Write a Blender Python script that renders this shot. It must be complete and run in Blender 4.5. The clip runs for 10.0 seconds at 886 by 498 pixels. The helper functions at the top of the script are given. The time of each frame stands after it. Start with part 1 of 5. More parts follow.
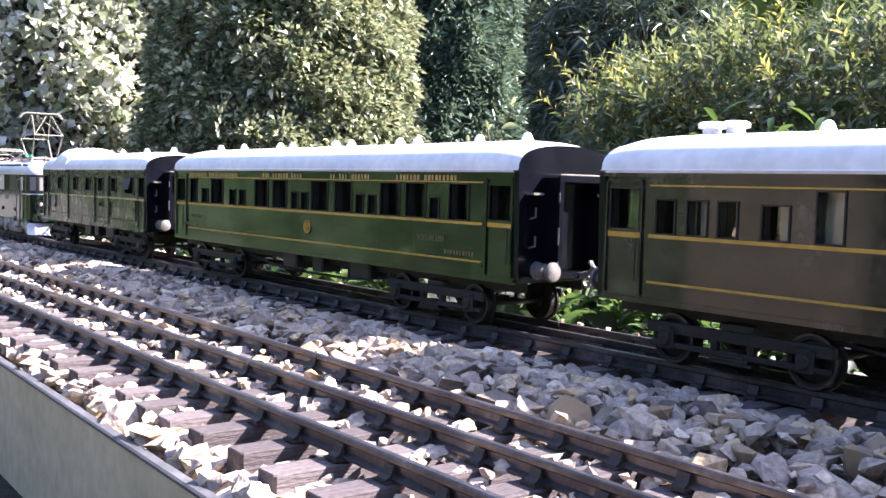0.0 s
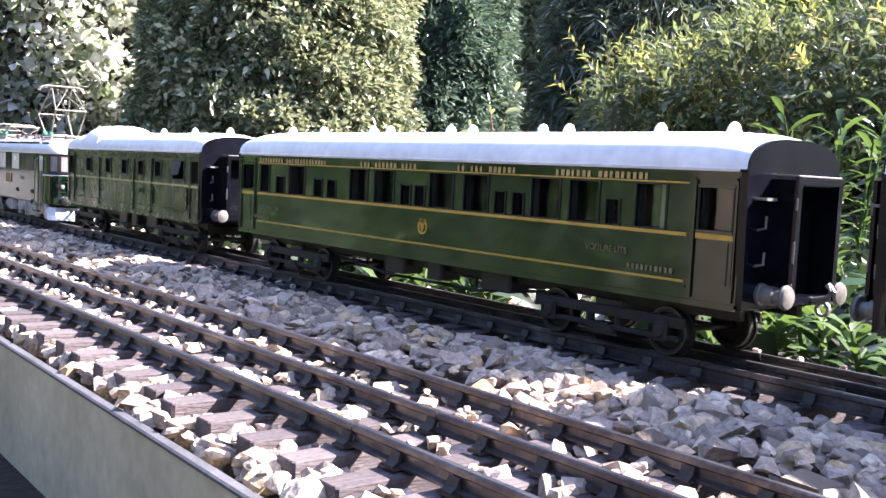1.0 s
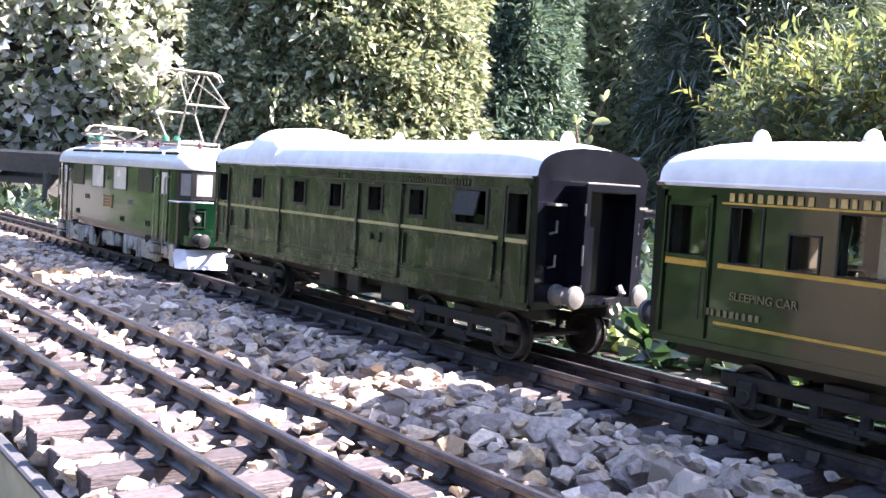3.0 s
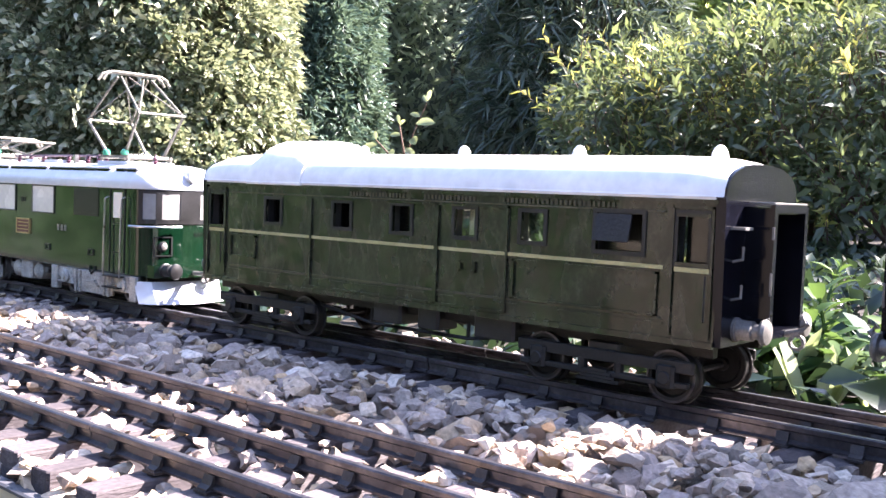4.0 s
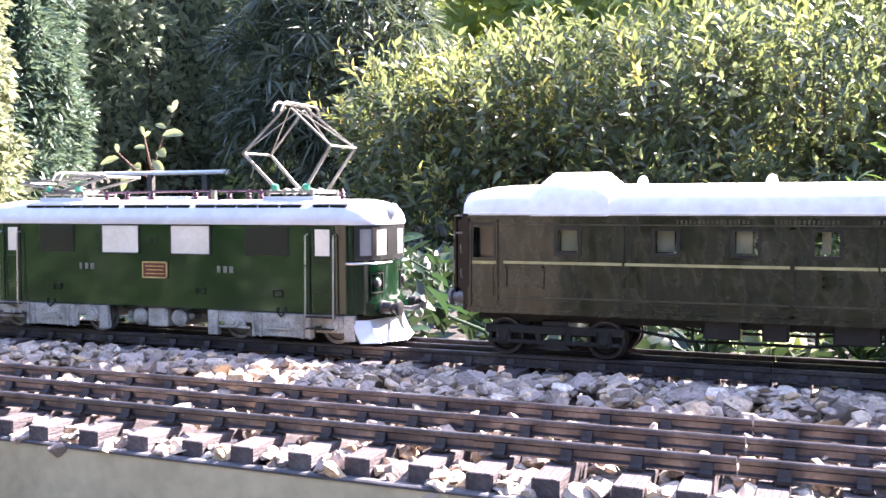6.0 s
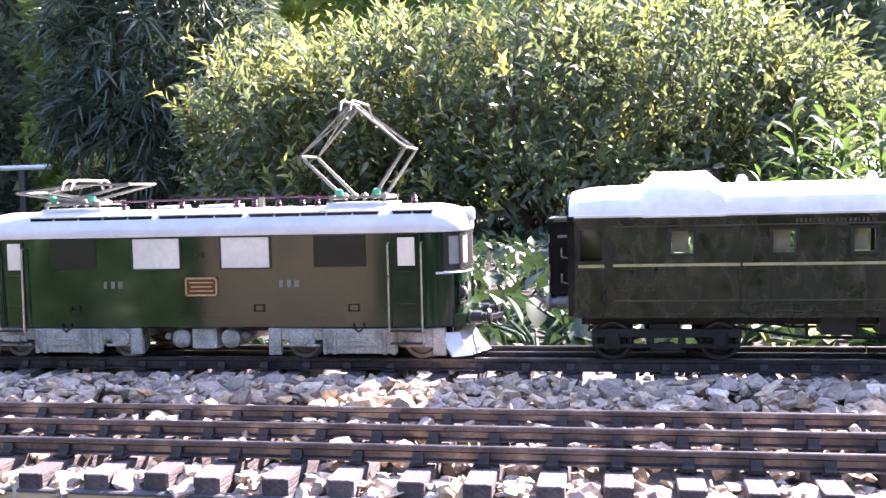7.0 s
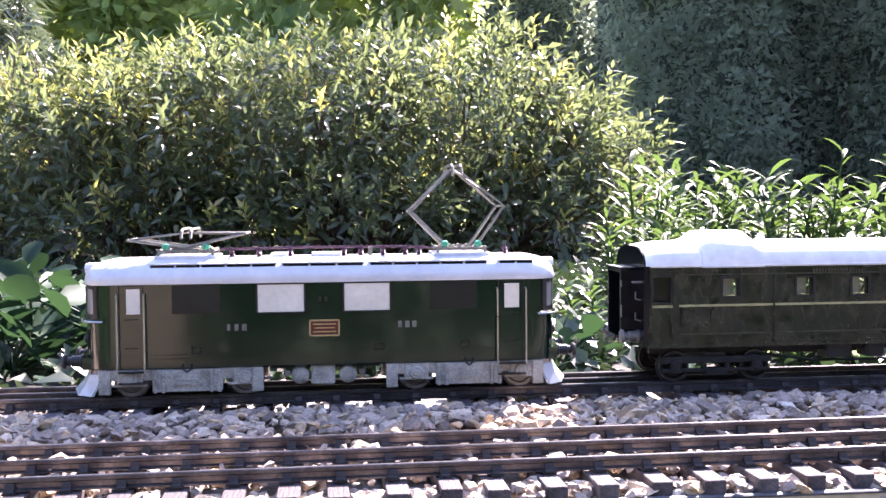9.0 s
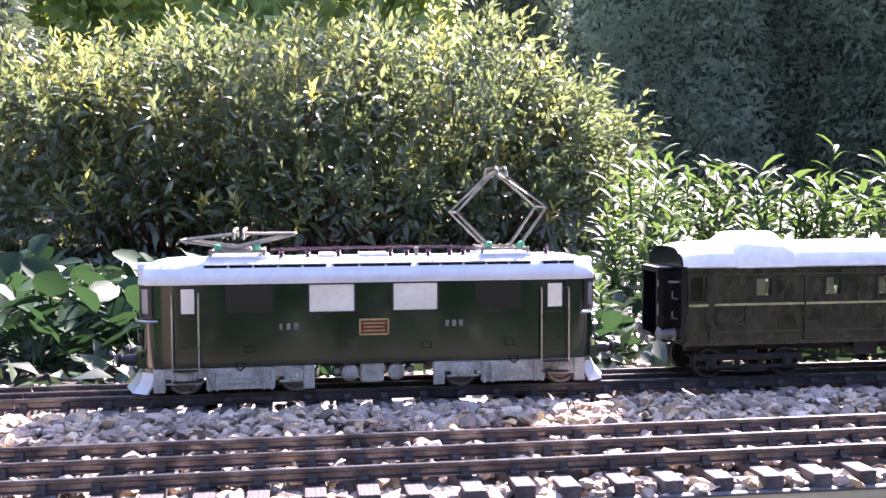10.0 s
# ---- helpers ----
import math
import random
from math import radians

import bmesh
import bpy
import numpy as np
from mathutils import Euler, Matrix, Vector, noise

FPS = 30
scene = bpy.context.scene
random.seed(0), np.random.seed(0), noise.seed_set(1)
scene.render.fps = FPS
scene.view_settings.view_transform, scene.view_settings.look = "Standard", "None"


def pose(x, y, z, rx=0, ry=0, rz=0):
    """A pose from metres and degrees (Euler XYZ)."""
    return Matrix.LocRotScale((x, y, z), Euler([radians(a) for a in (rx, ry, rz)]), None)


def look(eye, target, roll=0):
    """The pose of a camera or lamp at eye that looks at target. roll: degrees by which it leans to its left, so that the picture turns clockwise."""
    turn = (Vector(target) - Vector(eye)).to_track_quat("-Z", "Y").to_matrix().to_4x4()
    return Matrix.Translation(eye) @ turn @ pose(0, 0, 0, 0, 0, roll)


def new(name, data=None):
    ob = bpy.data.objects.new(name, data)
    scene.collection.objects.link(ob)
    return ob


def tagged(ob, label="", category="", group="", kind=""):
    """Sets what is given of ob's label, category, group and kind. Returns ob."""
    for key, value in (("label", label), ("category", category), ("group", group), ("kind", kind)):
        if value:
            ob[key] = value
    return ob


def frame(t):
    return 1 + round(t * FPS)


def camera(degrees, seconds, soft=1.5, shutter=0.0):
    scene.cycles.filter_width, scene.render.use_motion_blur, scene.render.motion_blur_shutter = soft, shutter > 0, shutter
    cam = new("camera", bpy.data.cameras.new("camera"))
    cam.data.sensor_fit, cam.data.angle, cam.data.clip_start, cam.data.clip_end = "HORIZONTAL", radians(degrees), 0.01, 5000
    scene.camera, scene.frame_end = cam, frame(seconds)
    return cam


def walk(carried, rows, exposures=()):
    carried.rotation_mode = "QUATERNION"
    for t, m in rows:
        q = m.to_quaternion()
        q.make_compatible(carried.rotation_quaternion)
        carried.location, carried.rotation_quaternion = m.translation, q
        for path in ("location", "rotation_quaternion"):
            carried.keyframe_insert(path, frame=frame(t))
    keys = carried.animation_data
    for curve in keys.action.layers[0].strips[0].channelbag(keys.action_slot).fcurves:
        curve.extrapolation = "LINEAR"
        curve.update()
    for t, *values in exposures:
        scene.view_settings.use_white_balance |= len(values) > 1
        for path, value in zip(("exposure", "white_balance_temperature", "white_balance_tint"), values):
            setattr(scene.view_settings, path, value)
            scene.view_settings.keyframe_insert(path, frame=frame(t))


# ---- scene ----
cam = camera(48.35, 10.0)
# seconds, eye, yaw, pitch, roll of the hand-held camera
ROWS = [
    (0, 0.0031, 0.0109, 0.1042, 52.50, -3.48, 1.62),
    (0.5, -0.0709, 0.0141, 0.1098, 51.29, -3.78, 1.85),
    (1, -0.1367, -0.0004, 0.1072, 51.25, -4.38, 2.81),
    (1.5, -0.2124, -0.0107, 0.1031, 48.75, -4.05, 0.75),
    (2, -0.3345, 0.0115, 0.0927, 50.46, -2.82, 2.30),
    (2.5, -0.4693, 0.0521, 0.0982, 51.46, -3.42, 2.08),
    (3, -0.5753, 0.0588, 0.1094, 52.81, -3.82, 3.50),
    (3.2, -0.6094, 0.0521, 0.1114, 50.68, -3.69, 3.46),
    (4.3, -0.7617, -0.0362, 0.1123, 37.06, -3.11, 1.89),
    (4.5, -0.7828, -0.0556, 0.1101, 34.50, -2.86, 1.90),
    (5, -0.8442, -0.1079, 0.1039, 30.87, -1.53, 2.52),
    (5.5, -0.9124, -0.1860, 0.1153, 26.89, -0.54, 2.67),
    (6, -1.0146, -0.2065, 0.1207, 22.04, -2.62, -0.17),
    (6.2, -1.0620, -0.2180, 0.1238, 20.66, -2.50, -0.29),
    (7.3, -1.2324, -0.2280, 0.1349, 7.64, -3.75, -1.27),
    (7.5, -1.2571, -0.2320, 0.1355, 6.96, -3.57, -0.73),
    (8, -1.3333, -0.2910, 0.1366, 2.98, -2.78, -0.14),
    (8.5, -1.3837, -0.3221, 0.1376, 0.59, -2.91, 0.75),
    (9, -1.4513, -0.3335, 0.1587, -6.64, -2.46, -0.42),
    (9.5, -1.4897, -0.3380, 0.1601, -8.18, -2.16, 0.37),
    (10, -1.5079, -0.3430, 0.1693, -8.44, -3.20, -0.21),
]
# the camcorder opens up as it swings towards the light
EXPOSURE = [(0, 2.85, 6250, 24), (1.5, 3.05, 6280, 24), (3, 3.2, 6300, 24), (4.5, 3.42, 6360, 26), (6, 3.6, 6480, 28), (7.5, 3.42, 6400, 30), (10, 3.26, 6350, 32)]
walk(cam, [(t, pose(x, y, z, 90 + pitch, 0, yaw) @ pose(0, 0, 0, 0, 0, roll)) for t, x, y, z, yaw, pitch, roll in ROWS], EXPOSURE)

# ---- light: clear sky, sun behind the train and to the east ----
SUN_EL, SUN_AZ = 41.5, 36.0            # degrees; azimuth from +y towards +x
world = bpy.data.worlds.new("sky")
scene.world = world
world.use_nodes = True
wn = world.node_tree
sky = wn.nodes.new("ShaderNodeTexSky")
sky.sky_type, sky.sun_disc = "NISHITA", False
sky.sun_elevation, sky.sun_rotation = radians(SUN_EL), radians(SUN_AZ)
wn.nodes["Background"].inputs[1].default_value = 0.078
wn.links.new(sky.outputs[0], wn.nodes["Background"].inputs[0])
sun = new("sun", bpy.data.lights.new("sun", "SUN"))
sun.data.energy, sun.data.angle, sun.data.color = 4.7, radians(0.53), (1.0, 0.94, 0.85)
to_sun = Vector((math.sin(radians(SUN_AZ)) * math.cos(radians(SUN_EL)), math.cos(radians(SUN_AZ)) * math.cos(radians(SUN_EL)), math.sin(radians(SUN_EL))))
sun.matrix_world = look(to_sun * 20, (0, 0, 0))


# ---- materials ----
def mat(name, stops, rough=0.6, metal=0.0, scale=40.0, detail=6.0, bump=0.0, bump_scale=None, rand=0.0, island=0.0, coat=0.0,
        spec=0.5, trans=0.0, stretch=(1, 1, 1), fine=0.0, ior=1.45, patchy=0.0):
    """A noise-driven surface: stops are (position, colour) of the ramp. rand / island: how far objects or loose pieces differ in value; patchy: how far the gloss varies."""
    m = bpy.data.materials.new(name)
    m.use_nodes = True
    nt = m.node_tree
    n, l = nt.nodes, nt.links
    b = n["Principled BSDF"]
    tc = n.new("ShaderNodeTexCoord")
    mp = n.new("ShaderNodeMapping")
    mp.inputs["Scale"].default_value = stretch
    l.new(tc.outputs["Object"], mp.inputs[0])
    no = n.new("ShaderNodeTexNoise")
    no.inputs["Scale"].default_value, no.inputs["Detail"].default_value = scale, detail
    l.new(mp.outputs[0], no.inputs["Vector"])
    fac = no.outputs["Fac"]
    if rand or island:
        src = n.new("ShaderNodeObjectInfo").outputs["Random"] if rand else n.new("ShaderNodeNewGeometry").outputs["Random Per Island"]
        ma = n.new("ShaderNodeMath")
        ma.operation = "MULTIPLY_ADD"
        ma.inputs[1].default_value = rand or island
        l.new(src, ma.inputs[0])
        sh = n.new("ShaderNodeMath")
        sh.operation = "MULTIPLY_ADD"
        sh.inputs[1].default_value = 1 - (rand or island)
        sh.inputs[2].default_value = 0.0
        l.new(fac, sh.inputs[0])
        l.new(sh.outputs[0], ma.inputs[2])
        fac = ma.outputs[0]
    cr = n.new("ShaderNodeValToRGB")
    els = cr.color_ramp.elements
    while len(els) < len(stops):
        els.new(0.5)
    for e, (p, c) in zip(els, stops):
        e.position, e.color = p, (*c, 1)
    l.new(fac, cr.inputs[0])
    col = cr.outputs[0]
    if fine:
        n2 = n.new("ShaderNodeTexNoise")
        n2.inputs["Scale"].default_value, n2.inputs["Detail"].default_value = scale * 9, 3
        l.new(tc.outputs["Object"], n2.inputs["Vector"])
        mr = n.new("ShaderNodeMapRange")
        mr.inputs[1].default_value, mr.inputs[2].default_value, mr.inputs[3].default_value, mr.inputs[4].default_value = 0.3, 0.7, 1 - fine, 1 + fine
        l.new(n2.outputs["Fac"], mr.inputs[0])
        mx = n.new("ShaderNodeVectorMath")
        mx.operation = "SCALE"
        l.new(col, mx.inputs[0])
        l.new(mr.outputs[0], mx.inputs["Scale"])
        col = mx.outputs[0]
    l.new(col, b.inputs["Base Color"])
    ro = n.new("ShaderNodeMapRange")
    ro.inputs[3].default_value, ro.inputs[4].default_value = max(rough - 0.08 - patchy, 0.02), min(rough + 0.1 + patchy, 1)
    l.new(no.outputs["Fac"], ro.inputs[0])
    l.new(ro.outputs[0], b.inputs["Roughness"])
    b.inputs["Metallic"].default_value = metal
    b.inputs["Coat Weight"].default_value, b.inputs["Coat Roughness"].default_value = coat, 0.06
    b.inputs["Specular IOR Level"].default_value, b.inputs["IOR"].default_value = spec, ior
    b.inputs["Transmission Weight"].default_value = trans
    if bump:
        nb = n.new("ShaderNodeTexNoise")
        nb.inputs["Scale"].default_value, nb.inputs["Detail"].default_value = bump_scale or scale * 4, 5
        l.new(mp.outputs[0], nb.inputs["Vector"])
        bp = n.new("ShaderNodeBump")
        bp.inputs["Strength"].default_value, bp.inputs["Distance"].default_value = bump, 0.002
        l.new(nb.outputs["Fac"], bp.inputs["Height"])
        l.new(bp.outputs[0], b.inputs["Normal"])
    return m


def leaf_mat(name, stops, through_col, rough=0.4, share=0.35):
    """Leaf: a glossy face, light passing through it, and a tone of its own for every leaf."""
    m = mat(name, stops, rough, scale=6.0, island=0.8, spec=0.5)
    nt = m.node_tree
    n, l = nt.nodes, nt.links
    tr = n.new("ShaderNodeBsdfTranslucent")
    tr.inputs[0].default_value = (*through_col, 1)
    mix = n.new("ShaderNodeMixShader")
    mix.inputs[0].default_value = share
    l.new(n["Principled BSDF"].outputs[0], mix.inputs[1])
    l.new(tr.outputs[0], mix.inputs[2])
    l.new(mix.outputs[0], n["Material Output"].inputs[0])
    return m


def glass_mat(name, tint):
    m = bpy.data.materials.new(name)
    m.use_nodes = True
    nt = m.node_tree
    n, l = nt.nodes, nt.links
    gl = n.new("ShaderNodeBsdfGlossy")
    gl.inputs["Roughness"].default_value = 0.05
    tp = n.new("ShaderNodeBsdfTransparent")
    tp.inputs[0].default_value = (*tint, 1)
    fr = n.new("ShaderNodeFresnel")
    fr.inputs[0].default_value = 1.5
    mix = n.new("ShaderNodeMixShader")
    l.new(fr.outputs[0], mix.inputs[0])
    l.new(tp.outputs[0], mix.inputs[1])
    l.new(gl.outputs[0], mix.inputs[2])
    l.new(mix.outputs[0], n["Material Output"].inputs[0])
    return m


G = lambda v, a=1.0, b=1.0, c=1.0: (v * a, v * b, v * c)
M_GREEN = mat("coach_green_paint", [(0.3, (0.0028, 0.0115, 0.0038)), (0.7, (0.0045, 0.0165, 0.0052))], 0.18, scale=30, fine=0.2, coat=1.0, bump=0.05)
M_OLIVE = mat("worn_coach_paint", [(0.25, (0.008, 0.0105, 0.006)), (0.5, (0.013, 0.014, 0.009)), (0.60, (0.026, 0.024, 0.018)), (0.72, (0.070, 0.062, 0.050))], 0.22, scale=38, detail=9, fine=0.4, coat=0.85, patchy=0.08, bump=0.6, bump_scale=110)
M_LOCO = mat("loco_green_paint", [(0.3, (0.0016, 0.0120, 0.0052)), (0.7, (0.0022, 0.0150, 0.0066))], 0.12, scale=20, fine=0.06, coat=0.8)
M_VAN = mat("worn_van_paint", [(0.30, (0.003, 0.0062, 0.0026)), (0.44, (0.006, 0.011, 0.0045)), (0.52, (0.026, 0.027, 0.017)), (0.57, (0.006, 0.009, 0.0045)), (0.66, (0.013, 0.018, 0.009)), (0.76, (0.065, 0.060, 0.045))], 0.26, scale=62, detail=9, fine=0.5, coat=0.6, bump=1.0, bump_scale=95, patchy=0.17, stretch=(1, 1, 0.55))
M_SMALL = mat("dim_gold_lettering", [(0.3, (0.13, 0.105, 0.05)), (0.8, (0.22, 0.18, 0.09))], 0.5, scale=220, fine=0.3)
M_CABPANE = mat("grey_cab_glass", [(0.3, G(0.20, 1, 0.98, 0.95)), (0.8, G(0.28, 1, 0.98, 0.95))], 0.12, scale=30, fine=0.06)
M_FADED = mat("faded_lettering", [(0.3, (0.035, 0.032, 0.018)), (0.8, (0.085, 0.075, 0.042))], 0.5, scale=220, fine=0.3)
M_ROOF = mat("white_roof_paint", [(0.2, G(0.62, 1, 1, 1.03)), (0.55, G(0.78)), (0.9, G(0.84))], 0.35, scale=18, fine=0.08, bump=0.05)
M_LROOF = mat("silver_roof_paint", [(0.2, G(0.55, 0.97, 1, 1.06)), (0.8, G(0.68, 0.98, 1, 1.05))], 0.3, scale=18, fine=0.06, metal=0.15)
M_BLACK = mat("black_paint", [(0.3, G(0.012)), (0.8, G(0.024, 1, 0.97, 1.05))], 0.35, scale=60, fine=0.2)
M_NAVY = mat("dark_end_paint", [(0.3, G(0.004, 0.9, 0.95, 1.5)), (0.8, G(0.007, 0.9, 0.95, 1.6))], 0.14, scale=60, fine=0.2, spec=0.35)
M_IRON = mat("grimy_iron", [(0.25, G(0.008)), (0.7, G(0.024, 1.1, 0.98, 0.88))], 0.5, metal=0.2, scale=120, fine=0.3, bump=0.2)
M_GOLD = mat("ochre_lining", [(0.3, (0.42, 0.24, 0.035)), (0.8, (0.60, 0.36, 0.06))], 0.4, scale=150, fine=0.15)
M_PALE = mat("cream_lining", [(0.3, (0.30, 0.27, 0.12)), (0.8, (0.45, 0.40, 0.20))], 0.4, scale=150, fine=0.2)
M_LETTER = mat("gold_lettering", [(0.3, (0.40, 0.28, 0.10)), (0.8, (0.56, 0.42, 0.18))], 0.45, scale=200, fine=0.15)
M_RED = mat("red_plate", [(0.3, (0.09, 0.014, 0.011)), (0.8, (0.13, 0.022, 0.016))], 0.35, scale=90)
M_BOGIE = mat("grey_bogie_paint", [(0.2, G(0.12, 1, 0.95, 0.83)), (0.5, G(0.36, 1, 0.96, 0.85)), (0.9, G(0.50, 1, 0.96, 0.86))], 0.45, scale=90, fine=0.3, bump=0.2)
M_STEEL = mat("bright_steel", [(0.3, G(0.42)), (0.8, G(0.6))], 0.3, metal=1.0, scale=120, fine=0.15)
M_BUFFER = mat("pale_metal", [(0.3, G(0.13, 1, 0.95, 0.88)), (0.8, G(0.25, 1, 0.96, 0.90))], 0.42, metal=0.35, scale=120, fine=0.2)
M_PANTO = mat("dull_brass", [(0.3, G(0.15, 1, 0.93, 0.76)), (0.8, G(0.25, 1, 0.94, 0.78))], 0.55, metal=0.3, scale=150, fine=0.2)
M_PURPLE = mat("dark_red_bus_bar", [(0.3, (0.05, 0.018, 0.03)), (0.8, (0.09, 0.03, 0.045))], 0.35, scale=150)
M_INSUL = mat("green_glaze", [(0.3, (0.05, 0.28, 0.16)), (0.8, (0.08, 0.36, 0.22))], 0.15, scale=100)
# the warm white stands for sun coming through the panes from behind
M_WHITEPANE = mat("backlit_white_pane", [(0.3, G(0.64, 1, 0.94, 0.80)), (0.8, G(0.76, 1, 0.95, 0.82))], 0.25, scale=30, fine=0.06)
M_GREYPANE = mat("grey_louvre", [(0.3, G(0.009, 0.8, 1.1, 0.95)), (0.8, G(0.015, 0.8, 1.1, 0.95))], 0.35, scale=60)
M_CURTAIN = mat("cream_curtain", [(0.3, G(0.42, 1, 0.96, 0.82)), (0.8, G(0.58, 1, 0.96, 0.84))], 0.8, scale=80, fine=0.1)
M_INSIDE = mat("brown_interior", [(0.3, (0.05, 0.036, 0.026)), (0.8, (0.09, 0.065, 0.046))], 0.6, scale=60, fine=0.2)
M_GLASS = glass_mat("window_glass", (0.90, 0.92, 0.88))
M_FROST = leaf_mat("frosted_pane", [(0.3, G(0.40, 1, 0.97, 0.86)), (0.8, G(0.50, 1, 0.97, 0.88))], (0.085, 0.083, 0.075), 0.3, 0.8)
M_RAIL = mat("rail_steel", [(0.25, (0.046, 0.042, 0.046)), (0.6, (0.095, 0.087, 0.092)), (0.9, (0.24, 0.22, 0.22))], 0.34, metal=0.7, scale=60, fine=0.25, bump=0.12)
M_CHAIR = mat("rail_chair", [(0.3, G(0.02, 1.1, 0.95, 0.95)), (0.8, G(0.05, 1.1, 0.95, 0.95))], 0.5, scale=150, fine=0.3, metal=0.3)
M_SLEEPER = mat("weathered_sleeper", [(0.2, (0.048, 0.041, 0.043)), (0.5, (0.085, 0.073, 0.076)), (0.9, (0.15, 0.132, 0.132))], 0.75, scale=60, fine=0.2, bump=0.5, rand=0.35, stretch=(3, 0.5, 3), spec=0.15)
STONE = [(0.0, G(0.13, 1.12, 0.92, 0.82)), (0.2, G(0.23, 1.14, 0.92, 0.77)), (0.4, G(0.38, 1.14, 0.93, 0.76)), (0.55, G(0.27, 1.13, 0.92, 0.83)), (0.68, G(0.45, 1.14, 0.92, 0.72)), (0.8, G(0.38, 1.24, 0.86, 0.50)), (0.92, G(0.58, 1.10, 0.96, 0.82)), (1.0, G(0.19, 1.16, 0.9, 0.76))]
M_STONE = mat("ballast_stone", STONE, 0.75, scale=55, fine=0.28, bump=0.7, bump_scale=260, rand=0.82, spec=0.25)
M_STONES = mat("ballast_mixed", STONE, 0.75, scale=55, fine=0.28, bump=0.7, bump_scale=260, island=0.82, spec=0.25)
M_BED = mat("ballast_grit", [(0.2, G(0.10, 1, 0.94, 0.86)), (0.5, G(0.22, 1, 0.94, 0.86)), (0.8, G(0.36, 1, 0.95, 0.87))], 0.9, scale=140, fine=0.3, bump=1.0)
M_SOIL = mat("garden_soil", [(0.2, (0.008, 0.006, 0.004)), (0.5, (0.018, 0.014, 0.010)), (0.8, (0.035, 0.028, 0.019))], 0.95, scale=30, fine=0.4, bump=1.0)
# unseen front paving, darkened so the train sides mirror less light
M_PAVING = mat("darkened_paving", [(0.2, (0.045, 0.042, 0.035)), (0.55, (0.075, 0.070, 0.058)), (0.85, (0.11, 0.10, 0.085))], 0.85, scale=9, fine=0.2, bump=0.5)
M_BOARD = mat("stained_concrete", [(0.15, (0.33, 0.275, 0.175)), (0.5, (0.47, 0.41, 0.27)), (0.85, (0.57, 0.505, 0.345))], 0.7, scale=14, fine=0.12, bump=0.25)
M_EDGE = mat("dark_board_edge", [(0.3, G(0.05, 1, 1, 1.1)), (0.8, G(0.10, 1, 1, 1.1))], 0.6, scale=60, fine=0.2)
M_REFLECTED = mat("reflected_brown", [(0.25, (0.034, 0.029, 0.023)), (0.45, (0.080, 0.067, 0.053)), (0.75, (0.135, 0.114, 0.090))], 0.85, scale=2.2, fine=0.4, bump=0.4)
M_STRIP = mat("green_edging", [(0.3, (0.012, 0.035, 0.028)), (0.8, (0.022, 0.055, 0.044))], 0.22, scale=40, fine=0.15)
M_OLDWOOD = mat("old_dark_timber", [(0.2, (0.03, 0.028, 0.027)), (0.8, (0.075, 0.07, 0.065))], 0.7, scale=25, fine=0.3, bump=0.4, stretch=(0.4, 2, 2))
M_BARK = mat("bark", [(0.2, (0.035, 0.026, 0.018)), (0.8, (0.10, 0.08, 0.055))], 0.9, scale=40, fine=0.3, bump=0.8, stretch=(1, 1, 0.3))
M_TWIG = mat("reddish_twig", [(0.2, (0.06, 0.03, 0.02)), (0.8, (0.13, 0.08, 0.05))], 0.7, scale=60)
# raised in tone to carry the painted haze behind the leaves
M_CORE = mat("hazed_inner_twigs", [(0.25, (0.05, 0.065, 0.05)), (0.6, (0.09, 0.115, 0.09)), (0.85, (0.14, 0.17, 0.14))], 0.85, scale=9, fine=0.2, bump=0.4)
# variegated tones; the end stops also paint highlights and shade
L_GOLDEN = leaf_mat("golden_box_leaf", [(0.1, (0.028, 0.05, 0.028)), (0.42, (0.07, 0.105, 0.055)), (0.70, (0.27, 0.29, 0.18)), (0.9, (0.74, 0.73, 0.54))], (0.33, 0.36, 0.19), 0.28, 0.30)
# near-white stops paint the sun's glints on the ivy
L_IVY = leaf_mat("glinting_ivy_leaf", [(0.1, (0.05, 0.075, 0.035)), (0.32, (0.14, 0.18, 0.09)), (0.55, (0.48, 0.48, 0.42)), (0.9, (0.80, 0.79, 0.77))], (0.60, 0.64, 0.44), 0.16, 0.28)
L_CONIFER = leaf_mat("conifer_spray", [(0.1, (0.03, 0.06, 0.045)), (0.5, (0.07, 0.125, 0.09)), (0.9, (0.16, 0.23, 0.17))], (0.14, 0.20, 0.12), 0.4, 0.25)
L_STRAP = leaf_mat("strap_leaf", [(0.1, (0.024, 0.042, 0.030)), (0.5, (0.050, 0.076, 0.053)), (0.9, (0.13, 0.15, 0.11))], (0.12, 0.16, 0.08), 0.25, 0.22)
L_BUSH = leaf_mat("shrub_leaf", [(0.05, (0.028, 0.044, 0.026)), (0.4, (0.060, 0.082, 0.047)), (0.75, (0.105, 0.13, 0.075)), (0.96, (0.20, 0.19, 0.13))], (0.24, 0.30, 0.11), 0.22, 0.30)
L_TIP = leaf_mat("young_shoot_leaf", [(0.1, (0.20, 0.22, 0.06)), (0.6, (0.38, 0.36, 0.10)), (0.95, (0.46, 0.30, 0.13))], (0.55, 0.55, 0.13), 0.25, 0.42)
L_SAPLING = leaf_mat("sapling_leaf", [(0.1, (0.20, 0.25, 0.13)), (0.6, (0.34, 0.38, 0.22)), (0.95, (0.44, 0.46, 0.30))], (0.46, 0.52, 0.22), 0.3, 0.40)
